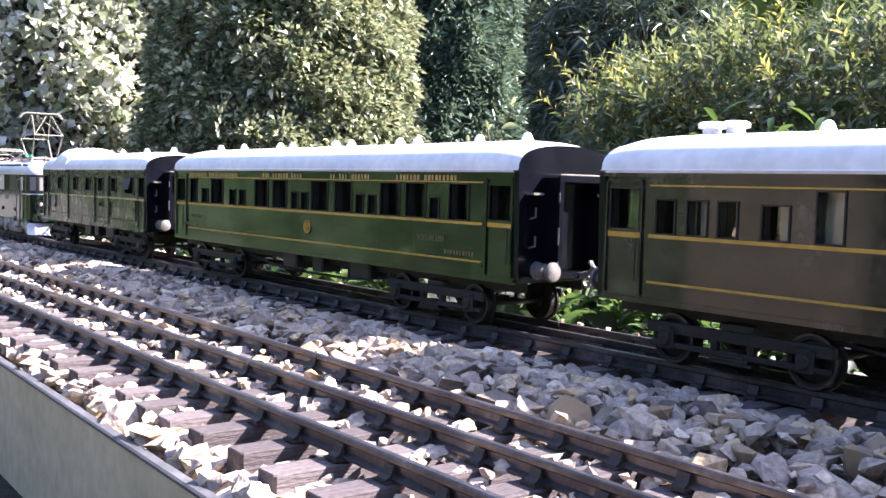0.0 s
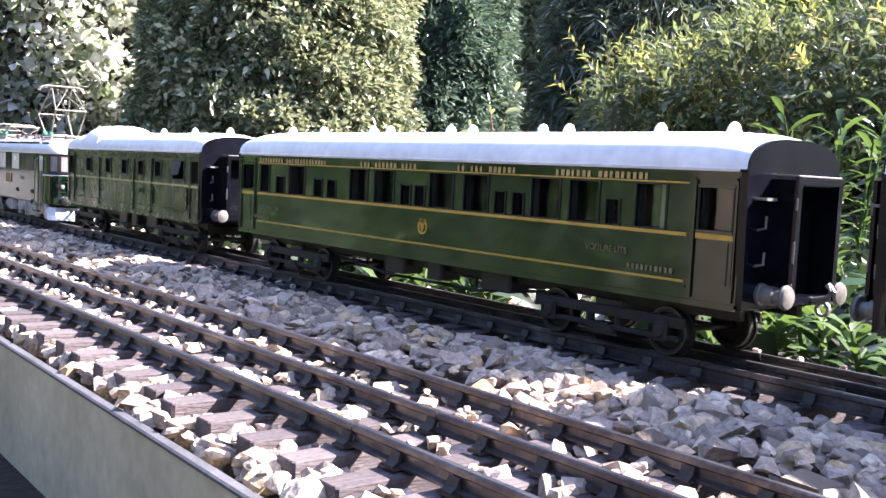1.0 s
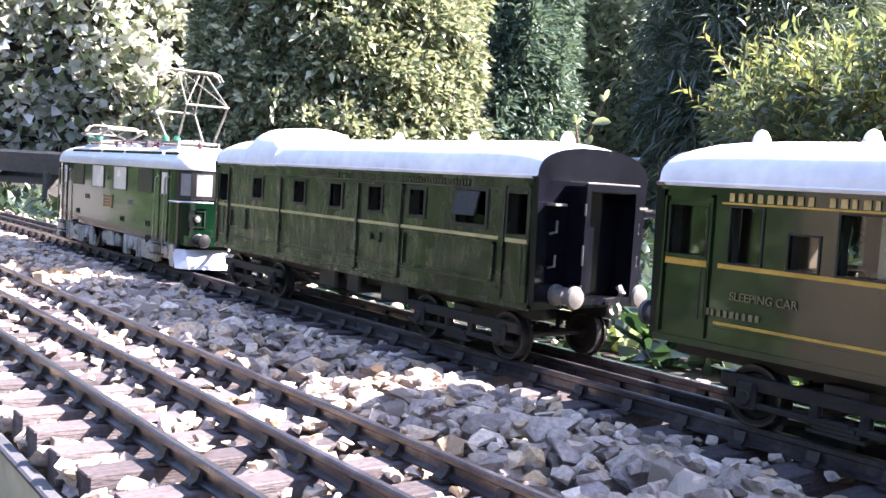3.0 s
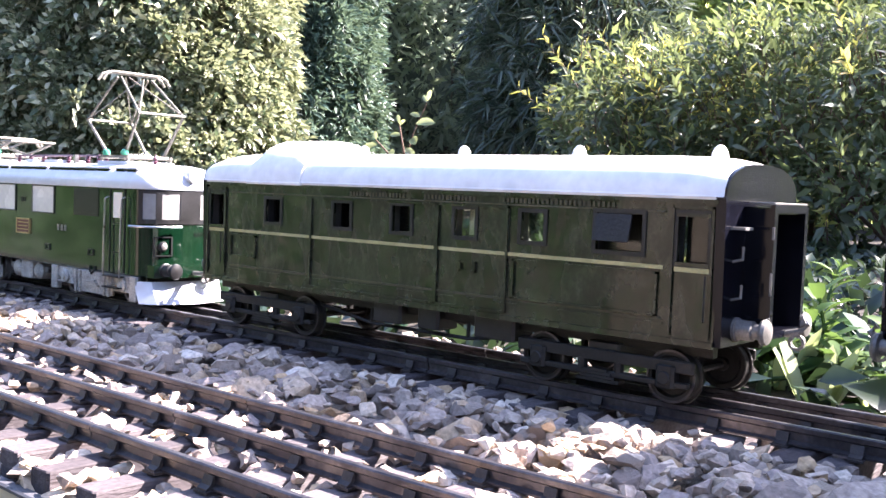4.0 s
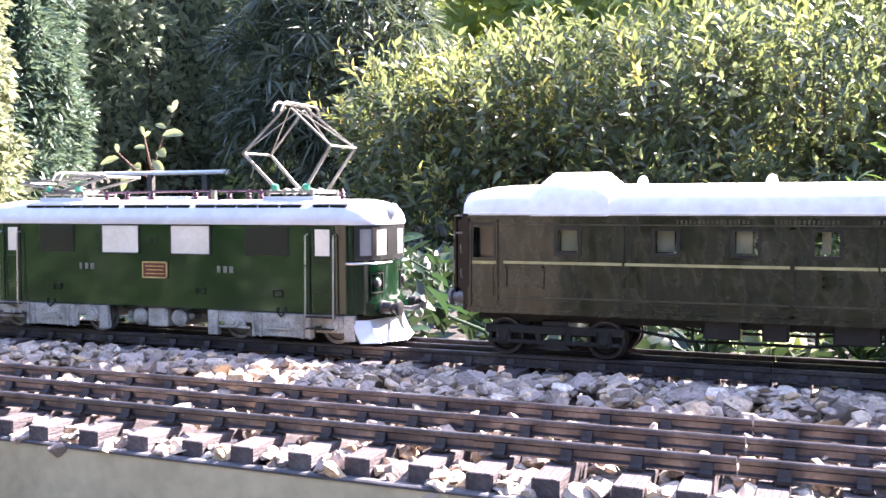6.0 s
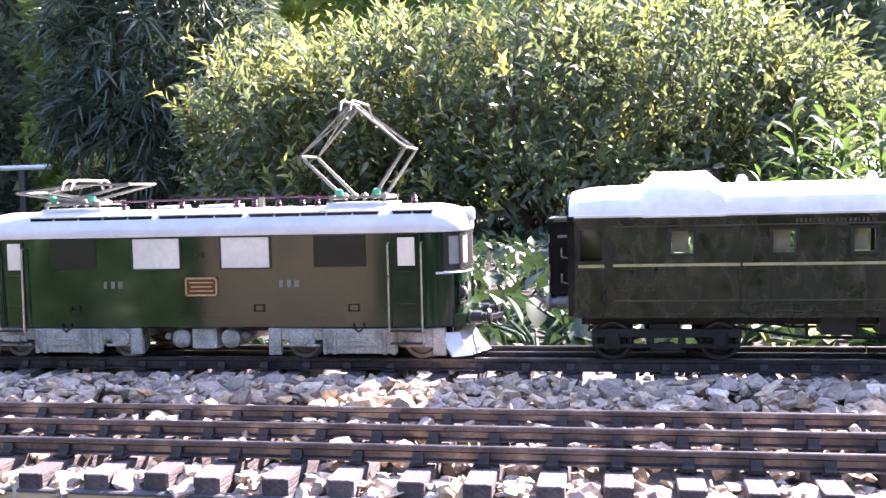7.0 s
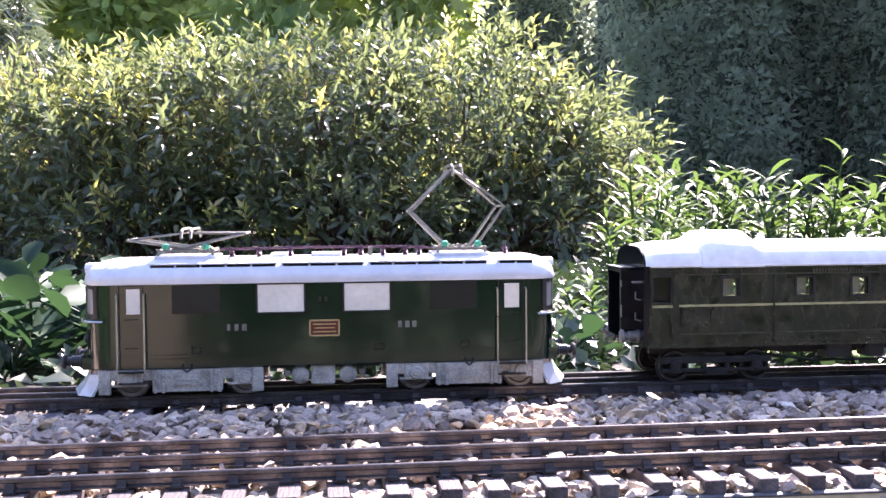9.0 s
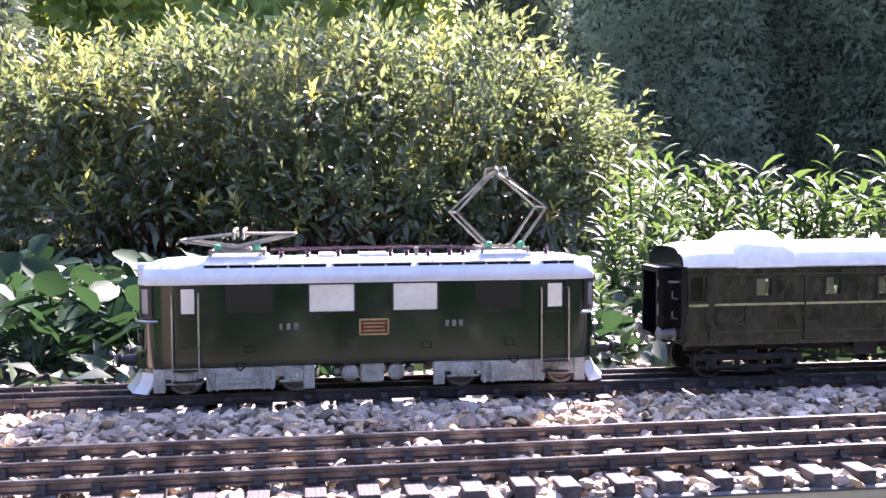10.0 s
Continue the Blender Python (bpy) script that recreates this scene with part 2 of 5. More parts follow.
L_LIME = leaf_mat("lance_leaf", [(0.1, (0.022, 0.050, 0.016)), (0.5, (0.045, 0.085, 0.030)), (0.9, (0.085, 0.13, 0.05))], (0.12, 0.20, 0.045), 0.5, 0.28)
L_BROAD = leaf_mat("broad_leaf", [(0.1, (0.012, 0.030, 0.017)), (0.5, (0.022, 0.050, 0.027)), (0.9, (0.045, 0.08, 0.042))], (0.04, 0.09, 0.03), 0.5, 0.2)
for soft_leaf in (L_LIME, L_BROAD):
    soft_leaf.node_tree.nodes["Principled BSDF"].inputs["Specular IOR Level"].default_value = 0.15
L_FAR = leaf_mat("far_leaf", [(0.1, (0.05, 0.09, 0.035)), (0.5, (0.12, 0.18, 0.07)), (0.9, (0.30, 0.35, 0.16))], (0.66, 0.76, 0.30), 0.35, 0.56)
# leaves far paler than yew, painting the hazy veil over the hedge
L_HAZED = leaf_mat("hazed_yew_leaf", [(0.1, (0.11, 0.13, 0.09)), (0.5, (0.16, 0.185, 0.13)), (0.9, (0.22, 0.25, 0.18))], (0.44, 0.52, 0.36), 0.7, 0.52)
L_BEECH = leaf_mat("beech_leaf", [(0.1, (0.022, 0.055, 0.018)), (0.5, (0.042, 0.092, 0.030)), (0.9, (0.07, 0.125, 0.045))], (0.08, 0.16, 0.03), 0.5, 0.2)
L_COVER = leaf_mat("cover_leaf", [(0.1, (0.012, 0.022, 0.012)), (0.5, (0.022, 0.038, 0.02)), (0.9, (0.05, 0.07, 0.04))], (0.05, 0.09, 0.03), 0.3, 0.15)
L_SHADE = leaf_mat("darkened_hedge_leaf", [(0.1, (0.008, 0.014, 0.008)), (0.5, (0.014, 0.022, 0.013)), (0.9, (0.024, 0.034, 0.02))], (0.02, 0.04, 0.01), 0.4, 0.1)


# ---- mesh kit ----
class Kit:
    """Vertices and faces gathered from simple solids; made into one mesh."""

    def __init__(self):
        self.v, self.f = [], []

    def add(self, vs, fs):
        k = len(self.v)
        self.v += [tuple(p) for p in vs]
        self.f += [tuple(i + k for i in q) for q in fs]
        return self

    def box(self, x0, x1, y0, y1, z0, z1, c=0.0):
        """A box, its four upright and eight level edges cut by c."""
        if c <= 0:
            vs = [(x, y, z) for z in (z0, z1) for y in (y0, y1) for x in (x0, x1)]
            return self.add(vs, [(0, 2, 3, 1), (4, 5, 7, 6), (0, 1, 5, 4), (2, 6, 7, 3), (0, 4, 6, 2), (1, 3, 7, 5)])
        ring = lambda e: [(x0 + c + e, y0 + e), (x1 - c - e, y0 + e), (x1 - e, y0 + c + e), (x1 - e, y1 - c - e), (x1 - c - e, y1 - e), (x0 + c + e, y1 - e), (x0 + e, y1 - c - e), (x0 + e, y0 + c + e)]
        e = c * 0.5
        return self.loft([[(x, y, z) for x, y in ring(q)] for z, q in ((z0, e), (z0 + e, 0), (z1 - e, 0), (z1, e))])

    def loft(self, rings, cap=True, closed=True):
        k, n = len(self.v), len(rings[0])
        for r in rings:
            self.v += [tuple(p) for p in r]
        for a in range(len(rings) - 1):
            for i in range(n if closed else n - 1):
                j = (i + 1) % n
                self.f.append((k + a * n + i, k + a * n + j, k + (a + 1) * n + j, k + (a + 1) * n + i))
        if cap:
            self.f.append(tuple(k + i for i in reversed(range(n))))
            self.f.append(tuple(k + (len(rings) - 1) * n + i for i in range(n)))
        return self

    def frame_ring(self, x0, x1, y0, y1, z0, z1, t):
        """An upright rectangular frame of bar width t, open in the middle."""
        o = [(y0, z0), (y1, z0), (y1, z1), (y0, z1)]
        i = [(y0 + t, z0 + t), (y1 - t, z0 + t), (y1 - t, z1 - t), (y0 + t, z1 - t)]
        return self.loft([[(x, y, z) for y, z in r] for x, r in ((x0, i), (x0, o), (x1, o), (x1, i), (x0, i))], cap=False)

    def tube(self, pts, r, n=6, cap=True):
        """A round bar along points; r is one radius or one for each point."""
        pts = [Vector(p) for p in pts]
        rs = r if isinstance(r, (list, tuple)) else [r] * len(pts)
        rings = []
        for i, p in enumerate(pts):
            d = (pts[min(i + 1, len(pts) - 1)] - pts[max(i - 1, 0)]).normalized()
            a = d.orthogonal().normalized() if abs(d.z) > 0.9 else d.cross(Vector((0, 0, 1))).normalized()
            b = d.cross(a)
            rings.append([p + (a * math.cos(2 * math.pi * k / n) + b * math.sin(2 * math.pi * k / n)) * rs[i] for k in range(n)])
        return self.loft(rings, cap)

    def disc(self, x, y0, y1, z, r, n=20, c=0.0):
        """A wheel-like solid about an axle along y."""
        prof = [(y0, r - c), (y0 + c, r), (y1 - c, r), (y1, r - c)] if c else [(y0, r), (y1, r)]
        return self.loft([[(x + q * math.cos(2 * math.pi * k / n), y, z + q * math.sin(2 * math.pi * k / n)) for k in range(n)] for y, q in prof])

    def ring(self, x, y0, y1, z, r0, r1, n=24):
        prof = [(y0, r0), (y0, r1), (y1, r1), (y1, r0), (y0, r0)]
        return self.loft([[(x + q * math.cos(2 * math.pi * k / n), y, z + q * math.sin(2 * math.pi * k / n)) for k in range(n)] for y, q in prof], cap=False)

    def lathe(self, x, y, prof, n=14):
        """A turned solid about an upright axis; prof holds (radius, z)."""
        return self.loft([[(x + q * math.cos(2 * math.pi * k / n), y + q * math.sin(2 * math.pi * k / n), z) for k in range(n)] for q, z in prof])

    def lathe_x(self, y, z, prof, n=14):
        return self.loft([[(x, y + q * math.cos(2 * math.pi * k / n), z + q * math.sin(2 * math.pi * k / n)) for k in range(n)] for q, x in prof])

    def mesh(self, name, material, smooth=False):
        me = bpy.data.meshes.new(name)
        me.from_pydata(self.v, [], self.f)
        me.materials.append(material)
        bm = bmesh.new()
        bm.from_mesh(me)
        bmesh.ops.recalc_face_normals(bm, faces=bm.faces)
        bm.to_mesh(me)
        bm.free()
        if smooth:
            me.polygons.foreach_set("use_smooth", [True] * len(me.polygons))
            me.set_sharp_from_angle(angle=radians(38))
        return me


def part(name, kit, material, parent=None, label="", smooth=False):
    ob = new(name, kit.mesh(name, material, smooth))
    ob.parent = parent
    return tagged(ob, label) if label else ob


def thing(name, label, category, group="", kind="", at=(0, 0, 0)):
    ob = new(name)
    ob.location = at
    ob.empty_display_size = 0.02
    return tagged(ob, label, category, group, kind)


def same(name, me, parent, x=0.0, y=0.0, z=0.0, m=None):
    ob = new(name, me)
    ob.parent = parent
    ob.matrix_local = m if m is not None else Matrix.Translation((x, y, z))
    return ob


# ---- ground, edging, boards ----
YC = 0.3835           # axis of the train's track
RT = 0.030            # its rail top
def wall_y(x):
    return 0.150 + (x + 1.4) * -0.014


def build_ground():
    k = Kit()
    xs = [-300, -12, -6, -3] + [-2.6 + 0.2 * i for i in range(20)] + [3, 6, 12, 300]
    def line(y, z, follow=False):
        return [(x, (wall_y(min(max(x, -3), 1.2)) + y) if follow else y, z + (0.0 if abs(x) > 5 else 0.0015 * noise.noise((x * 9, y * 9, 0)))) for x in xs]
    # the unseen drop to -0.70 keeps the paving out of the sides' reflections
    rows = [line(-300, -0.70), line(-3, -0.70), line(-0.2, -0.70), line(0.02, -0.70), line(0.025, -0.05), line(0.002, -0.05, True), line(0.006, -0.002, True), line(0.46, 0.002), line(0.52, 0.0), line(1.2, -0.01), line(3, 0.0), line(12, 0.0), line(300, 0.0)]
    n = len(xs)
    vs = [p for r in rows for p in r]
    fs = [(a * n + i, a * n + i + 1, (a + 1) * n + i + 1, (a + 1) * n + i) for a in range(len(rows) - 1) for i in range(n - 1)]
    k.add(vs, fs)
    me = k.mesh("ground", M_PAVING)
    for m in (M_BED, M_SOIL):
        me.materials.append(m)
    for p in me.polygons:
        y = p.center.y
        p.material_index = 0 if y < 0.03 else 2 if y < 0.145 and p.center.z < -0.03 else (1 if y < 0.47 else 2)
    ob = new("ground", me)
    tagged(ob, "unseen darkened paving below a gravel bed and dark garden soil", "ground", kind="structure")
    return ob


ground = build_ground()


def build_edging():
    for x0, x1 in ((-3.2, -1.565), (-1.561, -0.10), (-0.096, 1.2)):
        wall = thing("board_wall", "stained concrete edging panel holding back the ballast", "edging", "panels along the track", "structure")
        k = Kit()
        n = 8
        prof = [(0.0, -0.055), (0.0, 0.0075), (0.0040, 0.0075), (0.0040, -0.055)]
        k.loft([[(x, wall_y(x) + dy, z) for dy, z in prof] for x in [x0 + (x1 - x0) * i / n for i in range(n + 1)]])
        part("panel", k, M_BOARD, wall)
        k = Kit()
        prof = [(-0.0006, 0.0076), (-0.0006, 0.0086), (0.0002, 0.0092), (0.0036, 0.0092), (0.0044, 0.0086), (0.0044, 0.0076)]
        k.loft([[(x, wall_y(x) + dy, z) for dy, z in prof] for x in [x0 + (x1 - x0) * i / n for i in range(n + 1)]])
        part("capping", k, M_EDGE, wall, "thin dark capping strip")
        for x in (x0 + 0.045, x1 - 0.04):
            k = Kit()
            k.disc(x, wall_y(x) - 0.0015, wall_y(x) + 0.001, -0.006, 0.0035, 12, 0.0008)
            part("screw_head", k, M_BUFFER, wall, "dull metal screw head")


build_edging()

strip = thing("lawn_edging", "low green plastic edging strip behind the rear track", "edging", kind="structure")
k = Kit()
k.loft([[(x, 0.478 + dy, z) for dy, z in ((-0.004, -0.004), (-0.004, 0.011), (-0.002, 0.014), (0.002, 0.014), (0.004, 0.011), (0.004, -0.004))] for x in [-3.2 + 0.22 * i for i in range(21)]])
part("strip", k, M_STRIP, strip)

# unseen brown panel added behind the camera for the train sides to mirror
k = Kit()
k.box(-2.95, -2.12, -3.12, -3.0, -0.72, 1.9, 0.01)
tagged(part("reflection_panel", k, M_REFLECTED), "unseen brown panel added to be mirrored in the train sides", "wall", kind="structure")


# ---- tracks ----
X0, X1, PITCH = -3.0, 0.9, 0.0275


def rail_kit(y, top, h, x0, x1, head=0.0030):
    k = Kit()
    w, b, f = head / 2, 0.0007, 0.0026
    z0 = top - h
    prof = [(-f, z0), (-f, z0 + 0.0008), (-b, z0 + 0.0016), (-b, top - 0.0028), (-w, top - 0.0022), (-w, top - 0.0005), (-w + 0.0005, top), (w - 0.0005, top), (w, top - 0.0005), (w, top - 0.0022), (b, top - 0.0028), (b, z0 + 0.0016), (f, z0 + 0.0008), (f, z0)]
    k.loft([[(x, y + dy, z) for dy, z in prof] for x in (x0, x1)])
    return k


def build_track(label, ys, top, sl_y0, sl_y1, sl_top, near):
    tr = thing("railway_track", label, "track")
    h = top - sl_top - 0.001
    for y in ys:
        for a in range(6):
            xa = X0 + (X1 - X0) * a / 6
            part("rail", rail_kit(y, top, h, xa + 0.0004, xa + (X1 - X0) / 6 - 0.0004), M_RAIL, tr, "rusty steel rail with a worn bright head")
    meshes = []
    for s in range(4):
        k = Kit()
        k.box(-0.0056 - 0.0004 * (s % 2), 0.0056, sl_y0 + 0.0012 * (s % 3 - 1), sl_y1, sl_top - 0.011, sl_top, 0.0009)
        meshes.append(k.mesh("sleeper", M_SLEEPER))
    ck = Kit()
    for sgn in (-1, 1):
        ck.loft([[(x, sgn * dy, z) for dy, z in ((0.0014, sl_top), (0.0050, sl_top), (0.0047, sl_top + 0.0015), (0.0030, sl_top + 0.0024), (0.0020, top - 0.0028), (0.0014, top - 0.0030))] for x in (-0.0024, 0.0024)])
    ck.box(-0.0034, 0.0034, -0.0054, 0.0054, sl_top, sl_top + 0.0009)
    chair = ck.mesh("rail_chair", M_CHAIR)
    far = Kit()
    n = int((X1 - X0) / PITCH)
    for i in range(n):
        x = X0 + PITCH * (i + 0.5) + random.uniform(-0.001, 0.001)
        m = pose(x, 0, random.uniform(-0.0008, 0.0003), 0, 0, random.uniform(-1.2, 1.2))
        same("sleeper", meshes[i % 4], tr, m=m)
        for y in ys:
            if near and -1.85 < x < 0.25:
                same("rail_chair", chair, tr, x, y, 0.0002)
            else:
                far.add([(x + vx, y + vy, vz) for vx, vy, vz in ck.v], ck.f)
    tagged(part("chair_rest", far, M_CHAIR, tr), kind="stuff")
    return tr


NEAR_YS = (0.178, 0.213, 0.248)
near_track = build_track("weathered three-rail model railway track on wooden sleepers in gravel", NEAR_YS, 0.0245, 0.152, 0.272, 0.0165, True)
rear_track = build_track("three-rail model railway track under the parked train", (0.3605, 0.3835, 0.4065), RT, 0.338, 0.434, 0.0215, False)


# ---- ballast ----
def rock_shapes(count, seed):
    rnd = random.Random(seed)
    out = []
    for _ in range(count):
        bm = bmesh.new()
        sx, sy, sz = rnd.uniform(0.75, 1.15), rnd.uniform(0.55, 0.95), rnd.uniform(0.38, 0.72)
        for _ in range(13):
            p = Vector((rnd.gauss(0, 1), rnd.gauss(0, 1), rnd.gauss(0, 1))).normalized() * rnd.uniform(0.8, 1.0)
            bm.verts.new((p.x * sx, p.y * sy, p.z * sz))
        r = bmesh.ops.convex_hull(bm, input=bm.verts)
        bmesh.ops.delete(bm, geom=[g for g in r["geom_interior"] if isinstance(g, bmesh.types.BMVert)], context="VERTS")
        bm.verts.index_update()
        out.append(([tuple(v.co) for v in bm.verts], [tuple(v.index for v in f.verts) for f in bm.faces]))
        bm.free()
    return out


def build_ballast():
    rnd = random.Random(5)
    shapes = rock_shapes(14, 3)
    bed = thing("ballast", "loose grey and beige crushed stone ballast between the tracks", "ballast", kind="structure")
    meshes = []
    for v, f in shapes:
        meshes.append(Kit().add(v, f).mesh("stone", M_STONE))
    loose = Kit()
    count = 0
    def sleeper_gap(x):
        u = ((x - X0) / PITCH) % 1.0
        return abs(u - 0.5) > 0.27
    def put(x, y, top, s, single):
        q = rnd.randrange(len(shapes))
        m = Matrix.LocRotScale((x, y, top - s * 0.42), Euler((rnd.uniform(-0.5, 0.5), rnd.uniform(-0.5, 0.5), rnd.uniform(0, 6.28))), (s, s, s))
        if single:
            ob = same("stone", meshes[q], bed, m=m)
            ob.scale = (s, s, s)
        else:
            v, f = shapes[q]
            loose.add([m @ Vector(p) for p in v], f)
    def zone(n, x0, x1, y0, y1, top, s0, s1, gaps=False, jitter=0.003):
        nonlocal count
        for _ in range(n):
            x, y = rnd.uniform(x0, x1), rnd.uniform(y0, y1)
            if gaps and not sleeper_gap(x):
                continue
            s = s0 + (s1 - s0) * rnd.random() ** 2.2
            if y < 0.26 and min(abs(y - r) for r in NEAR_YS) < 0.004 + s * 0.5 and not gaps:
                continue
            single = count < 300 and s > 0.0075 and ((0.255 < y < 0.34 and -1.75 < x < -0.1) or (y < 0.175 and -1.7 < x < -0.2))
            count += single
            put(x, y, top(x, y) + rnd.uniform(-jitter, jitter), s, single)
    # mound between the tracks, a shoulder along the front boards, and the gaps between sleepers
    mid = lambda x, y: 0.0195 + 0.006 * math.sin(math.pi * min(max((y - 0.255) / 0.09, 0), 1)) + 0.003 * noise.noise((x * 14, y * 14, 1))
    zone(6800, -2.5, 0.55, 0.258, 0.347, mid, 0.004, 0.0128)
    zone(2000, -2.5, 0.55, 0.262, 0.347, lambda x, y: mid(x, y) - 0.004, 0.003, 0.009)
    front = lambda x, y: 0.0120 + 0.003 * noise.noise((x * 12, y * 12, 4))
    zone(2600, -2.2, 0.5, 0.150, 0.178, front, 0.004, 0.009, True)
    for _ in range(4600):
        x = rnd.uniform(-2.2, 0.5)
        y = rnd.uniform(wall_y(x) + 0.009, 0.172)
        s = 0.004 + 0.0085 * rnd.random() ** 1.8
        if y > 0.1475 and not sleeper_gap(x):
            continue
        single = count < 300 and s > 0.0085 and -1.7 < x < -0.15
        count += single
        put(x, y, front(x, y) + rnd.uniform(-0.002, 0.003), s, single)
    zone(7400, -2.5, 0.6, 0.182, 0.262, lambda x, y: 0.0166 + 0.002 * noise.noise((x * 15, y * 15, 9)), 0.0035, 0.0095, True)
    zone(420, -2.5, 0.6, 0.182, 0.262, lambda x, y: 0.0186, 0.003, 0.006)
    zone(3000, -2.6, 0.7, 0.345, 0.465, lambda x, y: 0.0205, 0.003, 0.008, True)
    zone(900, -2.6, 0.7, 0.43, 0.472, lambda x, y: 0.015, 0.004, 0.010)
    tagged(part("stones", loose, M_STONES, bed), kind="stuff")


build_ballast()


def build_guard_rail():
    t = thing("wooden_guard_rail", "dark weathered timber rail on posts beyond the train", "rail")
    a, b = Vector((-3.9, 0.46, 0.10)), Vector((-2.72, 0.72, 0.10))
    k = Kit()
    d = (b - a).normalized()
    n = Vector((-d.y, d.x, 0))
    k.loft([[p + n * u + Vector((0, 0, w)) for u, w in ((-0.012, -0.024), (0.012, -0.024), (0.014, 0.020), (0.008, 0.026), (-0.008, 0.026), (-0.014, 0.020))] for p in (a, a.lerp(b, 0.5), b)])
    part("rail_board", k, M_OLDWOOD, t)
    for q in (0.15, 0.5, 0.88):
        p = a.lerp(b, q)
        k = Kit()
        k.box(p.x - 0.016, p.x + 0.016, p.y - 0.016, p.y + 0.016, -0.02, 0.080, 0.003)
        part("post", k, M_OLDWOOD, t)


build_guard_rail()


# ---- rolling stock ----
HW = 0.0335           # half width of the bodies; z below is above the rail


def panel_with_openings(k, x0, x1, z0, z1, y0, y1, holes):
    """One plate of sheet metal with openings cut right through it."""
    xs = sorted({x0, x1, *[v for h in holes for v in h[:2]]})
    zs = sorted({z0, z1, *[v for h in holes for v in h[2:]]})
    nx, nz = len(xs), len(zs)
    base = len(k.v)
    for y in (y0, y1):
        k.v += [(x, y, z) for z in zs for x in xs]
    at = lambda s, i, j: base + s * nx * nz + j * nx + i
    def solid(i, j):
        if not (0 <= i < nx - 1 and 0 <= j < nz - 1):
            return False
        x, z = (xs[i] + xs[i + 1]) / 2, (zs[j] + zs[j + 1]) / 2
        return not any(h[0] <= x <= h[1] and h[2] <= z <= h[3] for h in holes)
    for i in range(nx - 1):
        for j in range(nz - 1):
            if not solid(i, j):
                continue
            for s in (0, 1):
                k.f.append((at(s, i, j), at(s, i + 1, j), at(s, i + 1, j + 1), at(s, i, j + 1)))
            for di, dj, p, q in ((-1, 0, (i, j), (i, j + 1)), (1, 0, (i + 1, j), (i + 1, j + 1)), (0, -1, (i, j), (i + 1, j)), (0, 1, (i, j + 1), (i + 1, j + 1))):
                if not solid(i + di, j + dj):
                    k.f.append((at(0, *p), at(0, *q), at(1, *q), at(1, *p)))


def roof_ring(x, height, half, gut, n=18):
    pts = [(x, -half, gut), (x, -half - 0.0006, gut + 0.0012)]
    for i in range(n + 1):
        a = math.pi * (1 - i / n)
        pts.append((x, (half - 0.0002) * math.copysign(abs(math.cos(a)) ** 0.82, math.cos(a)), gut + 0.0018 + (height - 0.0018) * math.sin(a) ** 0.85))
    return pts + [(x, half + 0.0006, gut + 0.0012), (x, half, gut)]


def letter_bars(parent, x0, x1, z, h, y, material, seed, name="lettering", words=()):
    """Painted lettering as plain bars of the letters' size; words: how many letters each word has."""
    rnd = random.Random(seed)
    k = Kit()
    words = words or (max(2, int((x1 - x0) / (h * 1.05))),)
    step = (x1 - x0) / (sum(words) + len(words) - 1)
    x = x0
    for n in words:
        for _ in range(n):
            w = step * rnd.choice((0.42, 0.52, 0.62))
            k.box(x, x + w, y, y + 0.0003, z, z + h)
            x += step
        x += step
    return part(name, k, material, parent)


def text_part(parent, words, x, y, z, size, material, name="lettering"):
    cu = bpy.data.curves.new(name, "FONT")
    cu.body, cu.size, cu.extrude = words, size, 0.00012
    cu.materials.append(material)
    ob = new(name, cu)
    ob.parent = parent
    ob.matrix_local = pose(x, y, z, 90, 0, 0)
    return ob


def wheel_kit(x, y, z, r):
    """Tyre, dished web with a raised hub, and flange, turned in one piece."""
    k = Kit()
    prof = [(y - 0.001, r * 0.10), (y - 0.001, r * 0.24), (y + 0.0012, r * 0.28), (y + 0.0016, r * 0.70), (y, r * 0.78), (y, r * 0.97), (y + 0.0004, r), (y + 0.0040, r), (y + 0.0042, r * 1.10), (y + 0.0050, r * 1.12), (y + 0.0052, r * 0.60), (y + 0.0052, r * 0.10)]
    k.loft([[(x + q * math.cos(2 * math.pi * j / 28), yy, z + q * math.sin(2 * math.pi * j / 28)) for j in range(28)] for yy, q in prof])
    return k


